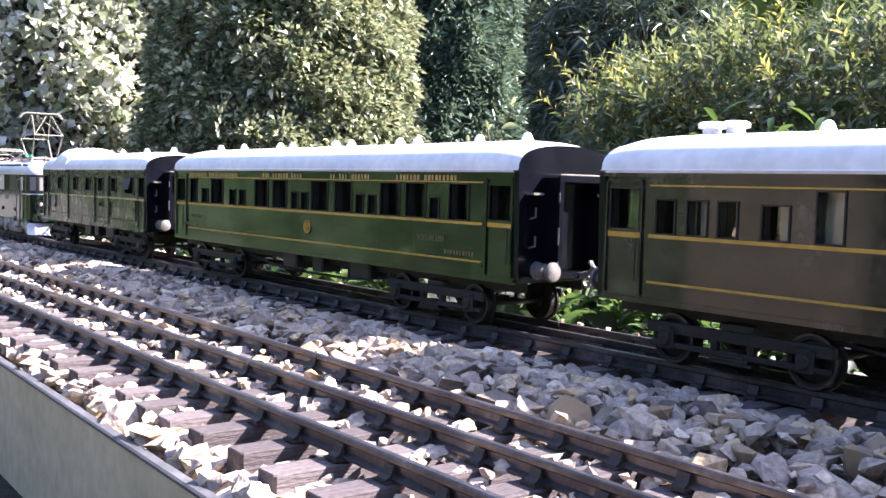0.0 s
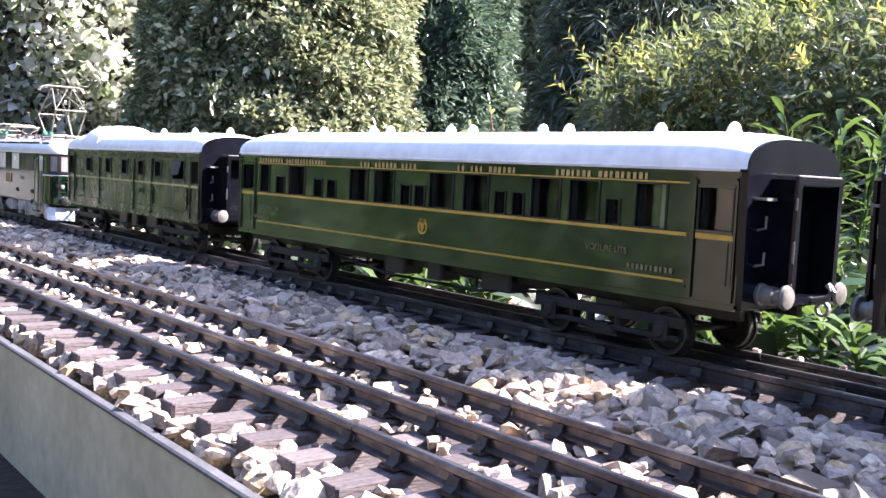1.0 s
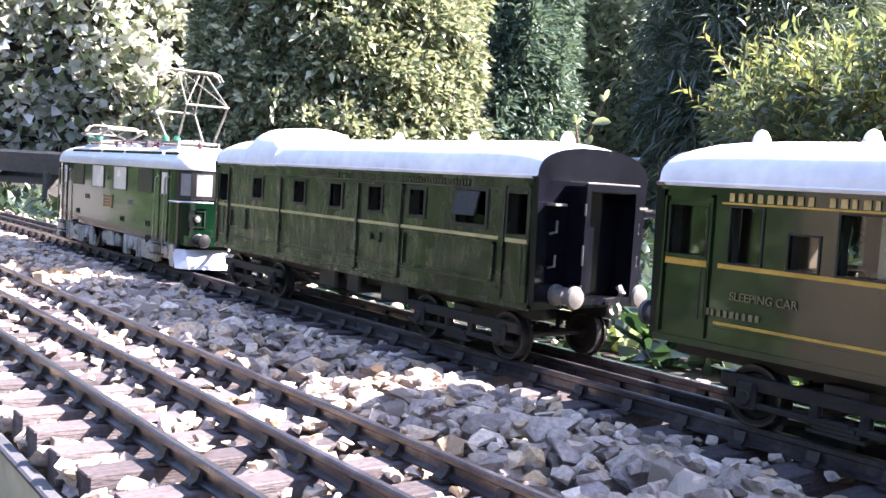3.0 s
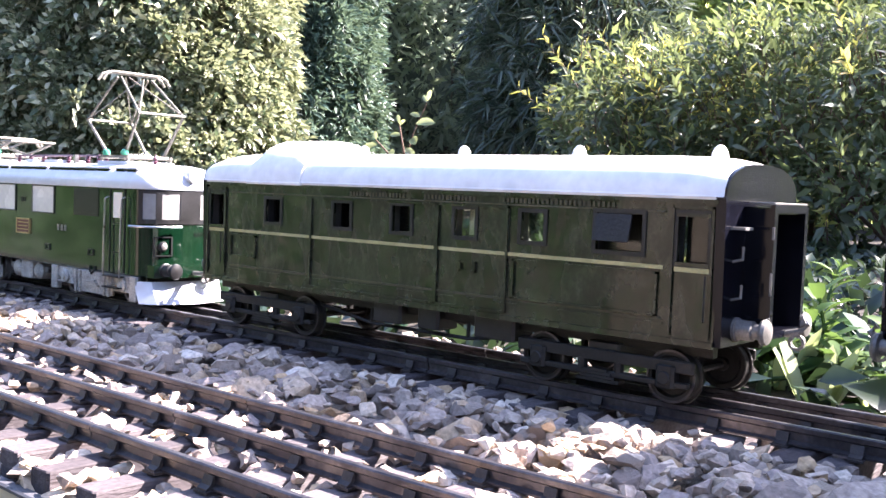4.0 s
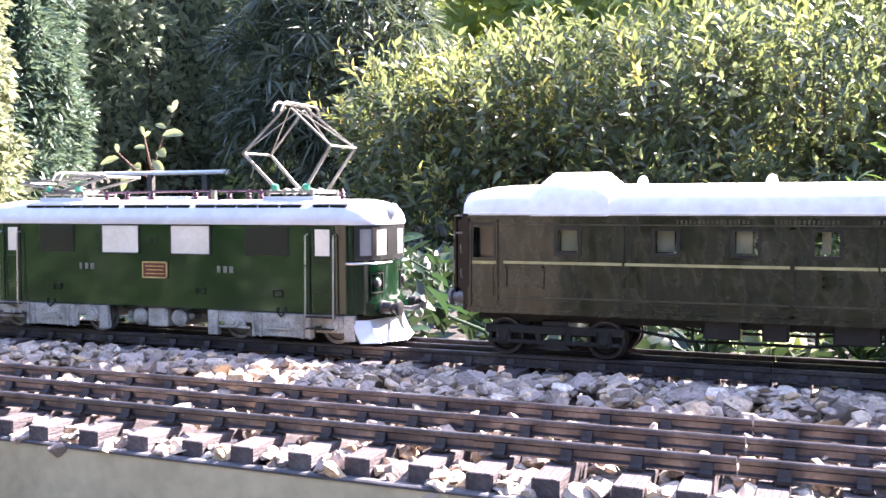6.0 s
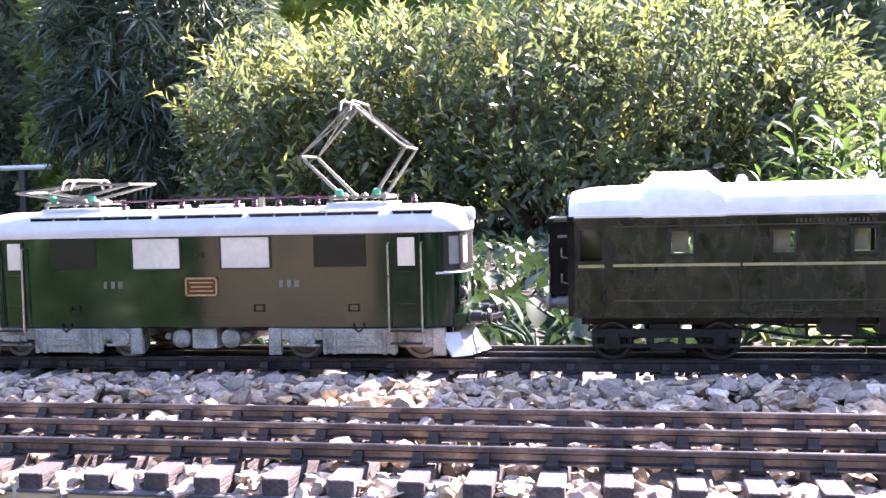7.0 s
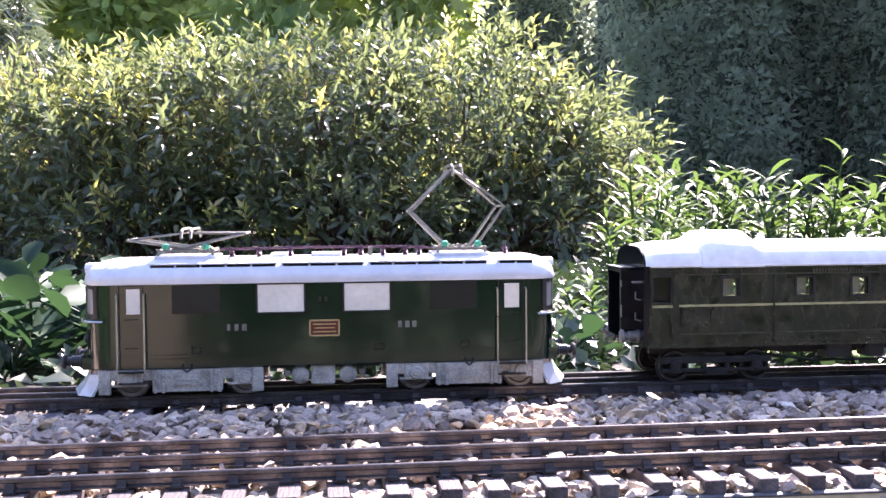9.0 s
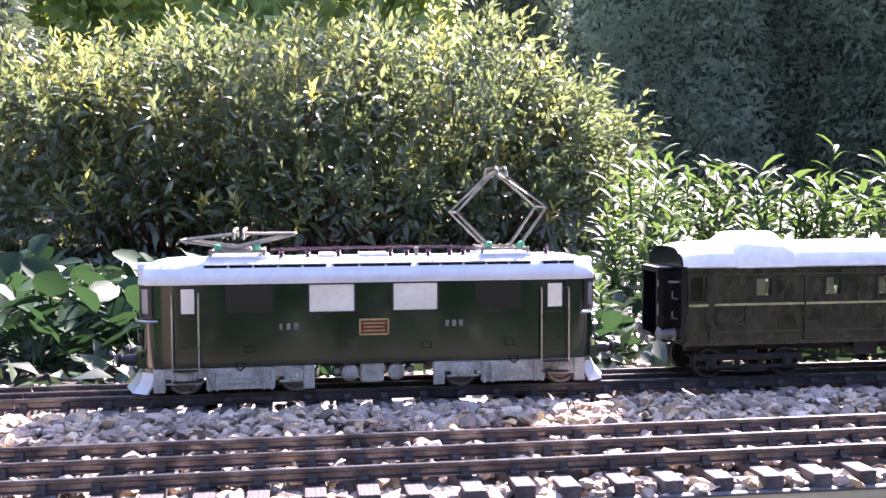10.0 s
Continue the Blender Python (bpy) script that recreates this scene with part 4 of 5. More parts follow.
def build_loco():
    x0, x1 = -1.6165, -1.2905
    cx = (x0 + x1) / 2
    lo = thing("electric_locomotive", "glossy dark green electric locomotive with silver roof, parked", "locomotive", at=(cx, YC, RT))
    k = Kit()
    k.loft([loco_outline(i, z) for i, z in ((0.0012, 0.0195), (0.0, 0.0205), (0.0, 0.0225), (0.0, 0.0772))])
    body = part("body", k, M_LOCO, lo, "glossy dark green body", smooth=True)
    k = Kit()
    k.loft([loco_outline(i, z) for i, z in ((-0.0012, 0.0774), (-0.0016, 0.0790), (-0.0006, 0.0838), (0.0012, 0.0872), (0.0045, 0.0902), (0.0100, 0.0926), (0.0170, 0.0940))])
    part("roof", k, M_LROOF, lo, "silver painted roof", smooth=True)
    for y, yo in ((-HW, -1), (HW, 1)):
        f = lambda d: (y + yo * d)
        def plate(kk, a, b, z0, z1, d, dd=-0.0004):
            ya, yb = sorted((f(dd), f(d)))
            kk.box(a - cx, b - cx, ya, yb, z0, z1, 0.0)
        # belt lines
        k = Kit()
        for z in (0.0262, 0.0290):
            plate(k, -1.592, -1.315, z, z + 0.0006, 0.0005)
        part("belt", k, M_LOCO, lo)
        for i, (a, b) in enumerate(((-1.557, -1.525), (-1.500, -1.468), (-1.441, -1.409), (-1.381, -1.348))):
            k = Kit()
            plate(k, a, b, 0.0572, 0.0764, 0.0004)
            blank = i in (0, 3)
            w = part("window_pane", k, M_GREYPANE if blank else M_WHITEPANE, lo, "grey louvred vent" if blank else "white window with light from behind painted in")
            k = Kit()
            if blank:
                for q in range(9):
                    plate(k, a + 0.001, b - 0.001, 0.0585 + q * 0.002, 0.0592 + q * 0.002, 0.0009)
                part("slat", k, M_GREYPANE, w)
            else:
                for q in ((a - 0.0008, a + 0.0004, 0.0566, 0.077), (b - 0.0004, b + 0.0008, 0.0566, 0.077), (a, b, 0.0566, 0.0574), (a, b, 0.0762, 0.077)):
                    plate(k, *q, 0.0007)
                part("window_frame", k, M_BLACK, w)
        for a, b, wa, wb in ((-1.5915, -1.5765, -1.587, -1.578), (-1.3325, -1.3150, -1.3285, -1.3180)):
            k = Kit()
            for q in ((a - 0.0006, a, 0.021, 0.0770), (b, b + 0.0006, 0.021, 0.0770), (a, b, 0.0764, 0.0770), (a + 0.003, b - 0.003, 0.034, 0.0346), (a + 0.003, b - 0.003, 0.0535, 0.0541)):
                plate(k, *q, 0.0006)
            d = part("door", k, M_BLACK, lo, "cab door with a white window")
            k = Kit()
            plate(k, wa, wb, 0.0575, 0.0745, 0.0005)
            part("window_pane", k, M_WHITEPANE, d)
            for x in (a - 0.0014, b + 0.0014):
                k = Kit()
                k.tube([(x - cx, f(0.0005), 0.0715), (x - cx, f(0.0035), 0.0705), (x - cx, f(0.0038), 0.050), (x - cx, f(0.0042), 0.018)], 0.00065, 6)
                part("handrail", k, M_STEEL, lo, "thin steel door handrail")
            for z in (0.0105, 0.0180):
                k = Kit()
                ya, yb = sorted((f(0.0002), f(0.0052)))
                k.box(a - cx - 0.001, b - cx + 0.001, ya, yb, z, z + 0.0008)
                part("step", k, M_IRON, lo)
        # roof grilles
        for x in (-1.5445, -1.4205, -1.3600):
            k = Kit()
            for q in ((x, x + 0.0008, 0.0300, 0.0345), (x + 0.0062, x + 0.0070, 0.0300, 0.0345), (x, x + 0.0070, 0.0338, 0.0345), (x, x + 0.0070, 0.0300, 0.0307)):
                plate(k, *q, 0.0009)
            part("socket", k, M_BLACK, lo, "small square socket on the side")
        for a, b in ((-1.572, -1.487), (-1.483, -1.427), (-1.423, -1.340), (-1.332, -1.307)):
            k = Kit()
            n = max(2, round((b - a) / 0.017))
            for i in range(n):
                w = (b - a) / n
                ya, yb = sorted((f(-0.0100), f(-0.0026)))
                k.box(a + i * w + 0.0008 - cx, a + (i + 1) * w - 0.0008 - cx, ya, yb, 0.0885, 0.0903)
            part("roof_grille", k, M_NAVY, lo, "dark slit vents along the roof edge")
            k = Kit()
            ya, yb = sorted((f(-0.0140), f(-0.0030)))
            k.box(a - cx - 0.0005, b - cx + 0.0005, ya, yb, 0.0903, 0.0912)
            k.box(a - cx - 0.0005, b - cx + 0.0005, ya, yb, 0.0866, 0.0885)
            part("grille_hood", k, M_LROOF, lo)
        # raised lettering and the maker's plate
        if yo < 0:
            for i, (a, b) in enumerate(((-1.5205, -1.5055), (-1.4035, -1.3890))):
                letter_bars(lo, a - cx, b - cx, 0.0450, 0.0044, y - 0.0004, M_BUFFER, 70 + i)
            letter_bars(lo, -1.4585 - cx, -1.4505 - cx, 0.0640, 0.0034, y - 0.0005, M_GREYPANE, 75, "number")
        k = Kit()
        plate(k, -1.4645, -1.4445, 0.0405, 0.0510, 0.0008)
        pl = part("plate", k, M_RED, lo, "red maker's plate with a brass rim")
        k = Kit()
        for q in ((-1.4650, -1.4440, 0.0400, 0.0410), (-1.4650, -1.4440, 0.0505, 0.0515), (-1.4650, -1.4640, 0.0400, 0.0515), (-1.4450, -1.4440, 0.0400, 0.0515)):
            plate(k, *q, 0.0011)
        for q in range(3):
            plate(k, -1.4625 + 0.001 * (q % 2), -1.4465 - 0.001 * (q % 2), 0.0428 + q * 0.0026, 0.0435 + q * 0.0026, 0.0010)
        part("plate_rim", k, M_LETTER, pl)
    # noses
    for s in (-1, 1):
        for side in (-1, 1):
            for a0, a1 in ((4, 24), (34, 57)):
                k = Kit()
                nose_patch(k, a0, a1, 0.0575, 0.0750, 0.0004, s, side)
                part("window_pane", k, M_CABPANE, lo, "grey frosted cab window")
            k = Kit()
            for a0, a1, z0, z1 in ((0, 66, 0.0548, 0.0578), (0, 66, 0.0747, 0.0768), (24, 34, 0.0578, 0.0747), (57, 66, 0.0578, 0.0747), (0, 4, 0.0578, 0.0747)):
                nose_patch(k, a0, a1, z0, z1, 0.0008, s, side)
            part("window_frame", k, M_BLACK, lo)
            k = Kit()
            A = [radians(4 + 74 * i / 8) for i in range(9)]
            rail = [(s * (0.1375 + 0.0295 * math.cos(a) ** 0.62), side * (HW + 0.0035) * math.sin(a) ** 0.55, 0.0530) for a in A]
            k.tube(rail, 0.0008, 6)
            part("nose_rail", k, M_STEEL, lo, "curved steel handrail round the cab")
            k = Kit()
            for a0, a1, z0, z1 in ((10, 36, 0.0335, 0.0342), (10, 36, 0.0458, 0.0465), (10, 11.5, 0.0335, 0.0465), (34.5, 36, 0.0335, 0.0465)):
                nose_patch(k, a0, a1, z0, z1, 0.0007, s, side)
            part("lamp_panel", k, M_BLACK, lo, "raised black edge round the lamp")
            k = Kit()
            hy = side * 0.0195
            k.lathe_x(hy, 0.0400, [(0.0034, s * 0.156), (0.0034, s * 0.1630), (0.0027, s * 0.1638)], 16)
            lamp = part("headlight", k, M_BLACK, lo, "round headlight in a dark rim", smooth=True)
            k = Kit()
            k.lathe_x(hy, 0.0400, [(0.0024, s * 0.163), (0.0022, s * 0.1642), (0.0009, s * 0.1648)], 14)
            part("lens", k, M_BUFFER, lamp, smooth=True)
        k = Kit()
        k.lathe_x(0, 0.0868, [(0.0042, s * 0.150), (0.0044, s * 0.1655), (0.0036, s * 0.1672)], 16)
        part("top_lamp", k, M_LROOF, lo, "single lamp above the cab windows", smooth=True)
        k = Kit()
        a, b = sorted((s * 0.150, s * 0.169))
        k.loft([[(s * x, y, z) for x, y in ((0.150, -0.029), (0.1645, -0.027), (0.170, -0.012), (0.170, 0.012), (0.1645, 0.027), (0.150, 0.029))] for z in (0.0195, 0.0275)])
        part("buffer_beam", k, M_LOCO, lo)
        buffers(lo, s * 0.1655, s, 0.0245, 0.0195, M_BLACK)
        k = Kit()
        prof = lambda q: [(s * (0.1515 + 0.0060 * q), -0.0335), (s * (0.1600 + 0.0080 * q), -0.026), (s * (0.1660 + 0.0100 * q), 0.0), (s * (0.1600 + 0.0080 * q), 0.026), (s * (0.1515 + 0.0060 * q), 0.0335)]
        inner = lambda q: [(x - s * 0.0014, y * 0.97) for x, y in reversed(prof(q))]
        k.loft([[(x, y, z) for x, y in prof(q) + inner(q)] for z, q in ((0.0022, 1.0), (0.0090, 0.4), (0.0165, 0.0))])
        part("snow_plough", k, M_LROOF, lo, "pale lilac grey snow plough")
    # bogies
    for a, b, w0, w1 in ((-1.6065, -1.4965, -1.586, -1.509), (-1.4120, -1.3005, -1.391, -1.3165)):
        bg = new("bogie")
        bg.empty_display_size = 0.01
        bg.parent = lo
        bg.location = ((a + b) / 2 - cx, 0, 0)
        o = (a + b) / 2
        for s in (-1, 1):
            def bx(kk, p, q, d0, d1, z0, z1, c=0.0006):
                ya, yb = sorted((s * d0, s * d1))
                kk.box(p - o, q - o, ya, yb, z0, z1, c)
            k = Kit()
            bx(k, a, b, 0.0290, 0.0318, 0.0120, 0.0195)
            bx(k, a, a + 0.008, 0.0290, 0.0335, 0.0030, 0.0195)
            bx(k, b - 0.008, b, 0.0290, 0.0335, 0.0030, 0.0195)
            mid = (w0 + w1) / 2
            bx(k, mid - 0.0235, mid + 0.0235, 0.0300, 0.0338, 0.0040, 0.0190, 0.0010)
            for dx in (-0.0225, -0.0170, 0.0148, 0.0203):
                bx(k, mid + dx, mid + dx + 0.0022, 0.0330, 0.0352, 0.0035, 0.0190)
            for q in range(3):
                bx(k, mid - 0.0095 + q * 0.002, mid + 0.0095 - q * 0.002, 0.0335, 0.0356 + q * 0.0002, 0.0090 + q * 0.0016, 0.0102 + q * 0.0016, 0.0)
            part("side_frame", k, M_BOGIE, bg, "light grey bogie side frame with plates and springs")
            for w in (w0, w1):
                k = Kit()
                bx(k, w - 0.0085, w + 0.0085, 0.0300, 0.0330, 0.0085, 0.0190, 0.0012)
                bx(k, w - 0.0120, w + 0.0120, 0.0318, 0.0334, 0.0080, 0.0095)
                k.disc(w - o, *sorted((s * 0.0325, s * 0.0352)), 0.0130, 0.0048, 16, 0.0008)
                k.disc(w - o, *sorted((s * 0.0345, s * 0.0360)), 0.0130, 0.0024, 12, 0.0004)
                part("axle_box", k, M_BOGIE, bg, "light grey axle box with a round cover")
                part("wheel", wheel_kit(w - o, -0.0262 if s < 0 else 0.0212, 0.0112, 0.0112), M_BUFFER, bg, "pale disc wheel")
            k = Kit()
            k.tube([(mid - o - 0.003, s * 0.034, 0.023), (mid - o - 0.003, s * 0.0345, 0.020), (mid - o, s * 0.0348, 0.0175), (mid - o + 0.003, s * 0.0345, 0.020), (mid - o + 0.003, s * 0.034, 0.023)], 0.0007, 6)
            part("lifting_hook", k, M_IRON, bg)
        k = Kit()
        k.box(a - o + 0.01, b - o - 0.01, -0.020, 0.020, 0.010, 0.0190)
        part("bolster", k, M_BLACK, bg)
        for w in (w0, w1):
            k = Kit()
            k.tube([(w - o, -0.028, 0.0112), (w - o, 0.028, 0.0112)], 0.0018, 8)
            part("axle", k, M_IRON, bg)
    # tanks between the bogies
    k = Kit()
    k.box(-1.4640 - cx, -1.4475 - cx, -0.031, -0.012, 0.0060, 0.0195, 0.0015)
    part("battery_box", k, M_BOGIE, lo, "light grey equipment box")
    for x in (-1.4715, -1.4385):
        k = Kit()
        k.loft([[(x - cx + q * math.cos(2 * math.pi * j / 14), y, 0.0125 + q * math.sin(2 * math.pi * j / 14)) for j in range(14)] for y, q in ((-0.031, 0.002), (-0.0305, 0.0048), (-0.029, 0.0062), (0.029, 0.0062), (0.0305, 0.0048), (0.031, 0.002))])
        part("air_tank", k, M_BOGIE, lo, "light grey air tank", smooth=True)
    for x in (-1.4805, -1.4285):
        k = Kit()
        k.disc(x - cx, -0.029, -0.020, 0.014, 0.0026, 10, 0.0006)
        part("valve", k, M_BUFFER, lo)
    k = Kit()
    k.box(-1.492 - cx, -1.416 - cx, -0.022, 0.022, 0.0165, 0.0205)
    part("underframe", k, M_BLACK, lo)
    # pantographs
    def panto(bx0, bx1, knees, top, raised):
        p = new("pantograph")
        p.empty_display_size = 0.01
        p.parent = lo
        tagged(p, "raised folding pantograph" if raised else "lowered folding pantograph")
        Z = 0.0935
        k = Kit()
        k.box(bx0 - cx, bx1 - cx, -0.019, 0.019, Z - 0.003, Z + 0.0025, 0.0008)
        part("base", k, M_LROOF, p, "silver base plate")
        k = Kit()
        for y in (-0.017, 0.017):
            k.box(bx0 - cx + 0.002, bx1 - cx - 0.002, y - 0.0012, y + 0.0012, Z + 0.0048, Z + 0.0064)
            for x in (bx0 + 0.003, bx1 - 0.003):
                k.tube([(x - cx, y, Z + 0.002), (x - cx, y, Z + 0.007)], 0.0012, 6)
        for x in (bx0 + 0.004, bx1 - 0.004):
            k.tube([(x - cx, -0.018, Z + 0.0056), (x - cx, 0.018, Z + 0.0056)], 0.0013, 8)
        for q in range(5):
            x = bx0 + 0.007 + q * (bx1 - bx0 - 0.014) / 4
            k.ring(x - cx, -0.0025, 0.0025, Z + 0.0062, 0.0008, 0.0021, 8)
        part("base_frame", k, M_PANTO, p)
        for x in (bx0 + 0.008, bx1 - 0.008):
            k = Kit()
            k.lathe(x - cx, -0.0165, [(0.0012, Z + 0.0060), (0.0026, Z + 0.0070), (0.0029, Z + 0.0085), (0.0024, Z + 0.0102), (0.0010, Z + 0.0110)], 12)
            part("insulator", k, M_INSUL, p, "green glazed insulator", smooth=True)
        for i, (kx, kz) in enumerate(knees):
            foot = (bx0 + 0.010, bx1 - 0.010)[i] if raised else (bx1 - 0.012, bx0 + 0.012)[i]
            for y in (-1, 1):
                k = Kit()
                k.tube([(foot - cx, y * 0.0155, Z + 0.0060), (kx - cx, y * 0.0175, kz)], [0.0013, 0.0010], 6)
                part("lower_arm", k, M_PANTO, p, "dull metal lower arm")
                k = Kit()
                k.tube([(kx - cx, y * 0.0175, kz), (top[0] - cx + (0.002 if i else -0.002), y * 0.0120, top[1] - 0.002)], 0.0008, 6)
                k.tube([(kx - cx, y * 0.0175, kz), (top[0] - cx + (0.002 if i else -0.002), -y * 0.0060, top[1] - 0.002)], 0.0005, 5)
                part("upper_arm", k, M_PANTO, p, "thin upper arm")
            k = Kit()
            k.tube([(kx - cx, -0.0185, kz), (kx - cx, 0.0185, kz)], 0.0009, 6)
            part("knee_bar", k, M_PANTO, p)
        for dx in (-0.0032, 0.0032):
            k = Kit()
            k.tube([(top[0] + dx - cx, -0.0265, top[1] - 0.0055), (top[0] + dx - cx, -0.0235, top[1] - 0.001), (top[0] + dx - cx, -0.019, top[1] + 0.0008), (top[0] + dx - cx, 0.019, top[1] + 0.0008), (top[0] + dx - cx, 0.0235, top[1] - 0.001), (top[0] + dx - cx, 0.0265, top[1] - 0.0055)], 0.0010, 6)
            part("contact_strip", k, M_PANTO, p)
    panto(-1.3765, -1.3365, ((-1.3925, 0.1255), (-1.3255, 0.1290)), (-1.3605, 0.1575), True)
    panto(-1.5710, -1.5280, ((-1.5885, 0.1070), (-1.5085, 0.1110)), (-1.5480, 0.1135), False)
    # bus bars with insulators, and the flat roof hatch
    k = Kit()
    for y in (-0.006, 0.006):
        k.tube([(-1.527 - cx, y, 0.0995), (-1.47 - cx, y, 0.1002), (-1.40 - cx, y, 0.1002), (-1.377 - cx, y, 0.0990)], 0.0008, 6)
    part("bus_bar", k, M_PURPLE, lo, "dark red roof conductor")
    for x in (-1.519, -1.500, -1.478, -1.440, -1.428, -1.412, -1.396, -1.386, -1.323):
        k = Kit()
        z = 0.0935
        k.lathe(x - cx, -0.006, [(0.0024, z), (0.0024, z + 0.001), (0.0012, z + 0.0016), (0.0022, z + 0.0026), (0.0012, z + 0.0036), (0.0020, z + 0.0046), (0.0009, z + 0.0060), (0.0004, z + 0.0078)], 10)
        part("roof_insulator", k, M_PURPLE, lo, "small dark glazed insulator", smooth=True)
    for a, b in ((-1.463, -1.442), (-1.492, -1.480)):
        k = Kit()
        k.box(a - cx, b - cx, -0.014, 0.012, 0.0935, 0.0965, 0.0006)
        part("roof_hatch", k, M_LROOF, lo, "flat silver roof hatch")
    k = Kit()
    k.box(-1.423 - cx, -1.420 - cx, -0.012, -0.009, 0.0935, 0.1005)
    part("whistle", k, M_STEEL, lo)
    return lo


build_loco()


# ---- planting ----
RNG = np.random.default_rng(11)


def unit(a):
    return a / np.maximum(np.linalg.norm(a, axis=1, keepdims=True), 1e-9)


def leaf_mesh(name, P, D, N, L, ratio, material, droop=0.15, wide=0.45):
    """Pointed leaves: base points P, axis D, face normal N, length L; each is folded along its midrib and bends over."""
    n = len(P)
    D = unit(D)
    S = unit(np.cross(D, N))
    U = np.cross(S, D)
    L = L[:, None]
    w = L * ratio * 0.5
    down = np.array([[0, 0, -1.0]])
    V = np.stack([P, P + D * L * wide * 0.8 + S * w - down * 0 + U * w * 0.35, P + D * L * wide * 0.8 - S * w + U * w * 0.35, P + D * L * wide * 0.9 + down * L * droop * 0.1,
                  P + D * L + down * L * droop], axis=1).reshape(-1, 3)
    tri = np.array([[0, 3, 1], [0, 2, 3], [1, 3, 4], [3, 2, 4]])
    F = (tri[None] + (np.arange(n) * 5)[:, None, None]).reshape(-1)
    me = bpy.data.meshes.new(name)
    me.vertices.add(len(V))
    me.vertices.foreach_set("co", V.astype(np.float32).ravel())
    me.loops.add(len(F))
    me.loops.foreach_set("vertex_index", F.astype(np.int32))
    me.polygons.add(len(F) // 3)
    me.polygons.foreach_set("loop_start", np.arange(0, len(F), 3, dtype=np.int32))
    me.polygons.foreach_set("loop_total", np.full(len(F) // 3, 3, dtype=np.int32))
    me.update(calc_edges=True)
    me.materials.append(material)
    return me


def oval_mesh(name, P, D, N, L, ratio, material, droop=0.2):
    """Rounder leaves with two stations along the blade, cupped and bent over."""
    n = len(P)
    D = unit(D)
    S = unit(np.cross(D, N))
    U = np.cross(S, D)
    L = L[:, None]
    w = L * ratio * 0.5
    down = np.array([[0, 0, -1.0]])
    rows = [P]
    for f, q in ((0.28, 0.82), (0.62, 1.0), (0.86, 0.62)):
        mid = P + D * L * f + down * L * droop * f * f
        rows += [mid + S * w * q + U * w * 0.30 * q, mid, mid - S * w * q + U * w * 0.30 * q]
    rows.append(P + D * L + down * L * droop)
    V = np.stack(rows, axis=1).reshape(-1, 3)
    quads = [[0, 2, 1], [0, 3, 2], [1, 2, 5], [1, 5, 4], [2, 3, 6], [2, 6, 5], [4, 5, 8], [4, 8, 7], [5, 6, 9], [5, 9, 8], [7, 8, 10], [8, 9, 10]]
    F = (np.array(quads)[None] + (np.arange(n) * 11)[:, None, None]).reshape(-1)
    me = bpy.data.meshes.new(name)
    me.vertices.add(len(V))
    me.vertices.foreach_set("co", V.astype(np.float32).ravel())
    me.loops.add(len(F))
    me.loops.foreach_set("vertex_index", F.astype(np.int32))
    me.polygons.add(len(F) // 3)
    me.polygons.foreach_set("loop_start", np.arange(0, len(F), 3, dtype=np.int32))
    me.polygons.foreach_set("loop_total", np.full(len(F) // 3, 3, dtype=np.int32))
    me.polygons.foreach_set("use_smooth", np.ones(len(F) // 3, dtype=bool))
    me.update(calc_edges=True)
    me.materials.append(material)
    return me


def oval_part(name, P, D, N, L, ratio, material, parent, droop=0.2):
    ob = new(name, oval_mesh(name, P, D, N, L, ratio, material, droop))
    ob.parent = parent
    return ob


def leaf_part(name, P, D, N, L, ratio, material, parent, label="", droop=0.15, wide=0.45):
    ob = new(name, leaf_mesh(name, P, D, N, L, ratio, material, droop, wide))
    ob.parent = parent
    return tagged(ob, label) if label else ob


def sphere(n):
    return unit(RNG.normal(size=(n, 3)))


def clumps(C, Nn, per, spread, size, ratio, flat=0.6, vary=0.35):
    """Leaves round clump centres C that face outward along Nn."""
    n = len(C) * per
    c, nn = np.repeat(C, per, 0), np.repeat(Nn, per, 0)
    d = unit(RNG.normal(size=(n, 3)) + nn * flat)
    P = c + d * spread * RNG.random((n, 1)) ** 0.5
    N = unit(nn * 0.8 + RNG.normal(size=(n, 3)) * 0.7 + np.array([[0, 0, 0.3]]))
    return P, d, N, size * (1 + vary * RNG.normal(size=n).clip(-1.5, 1.5))


def trunk_part(parent, pts, r, name="trunk", material=None):
    return part(name, Kit().tube(pts, r, 8), material or M_BARK, parent, smooth=True)


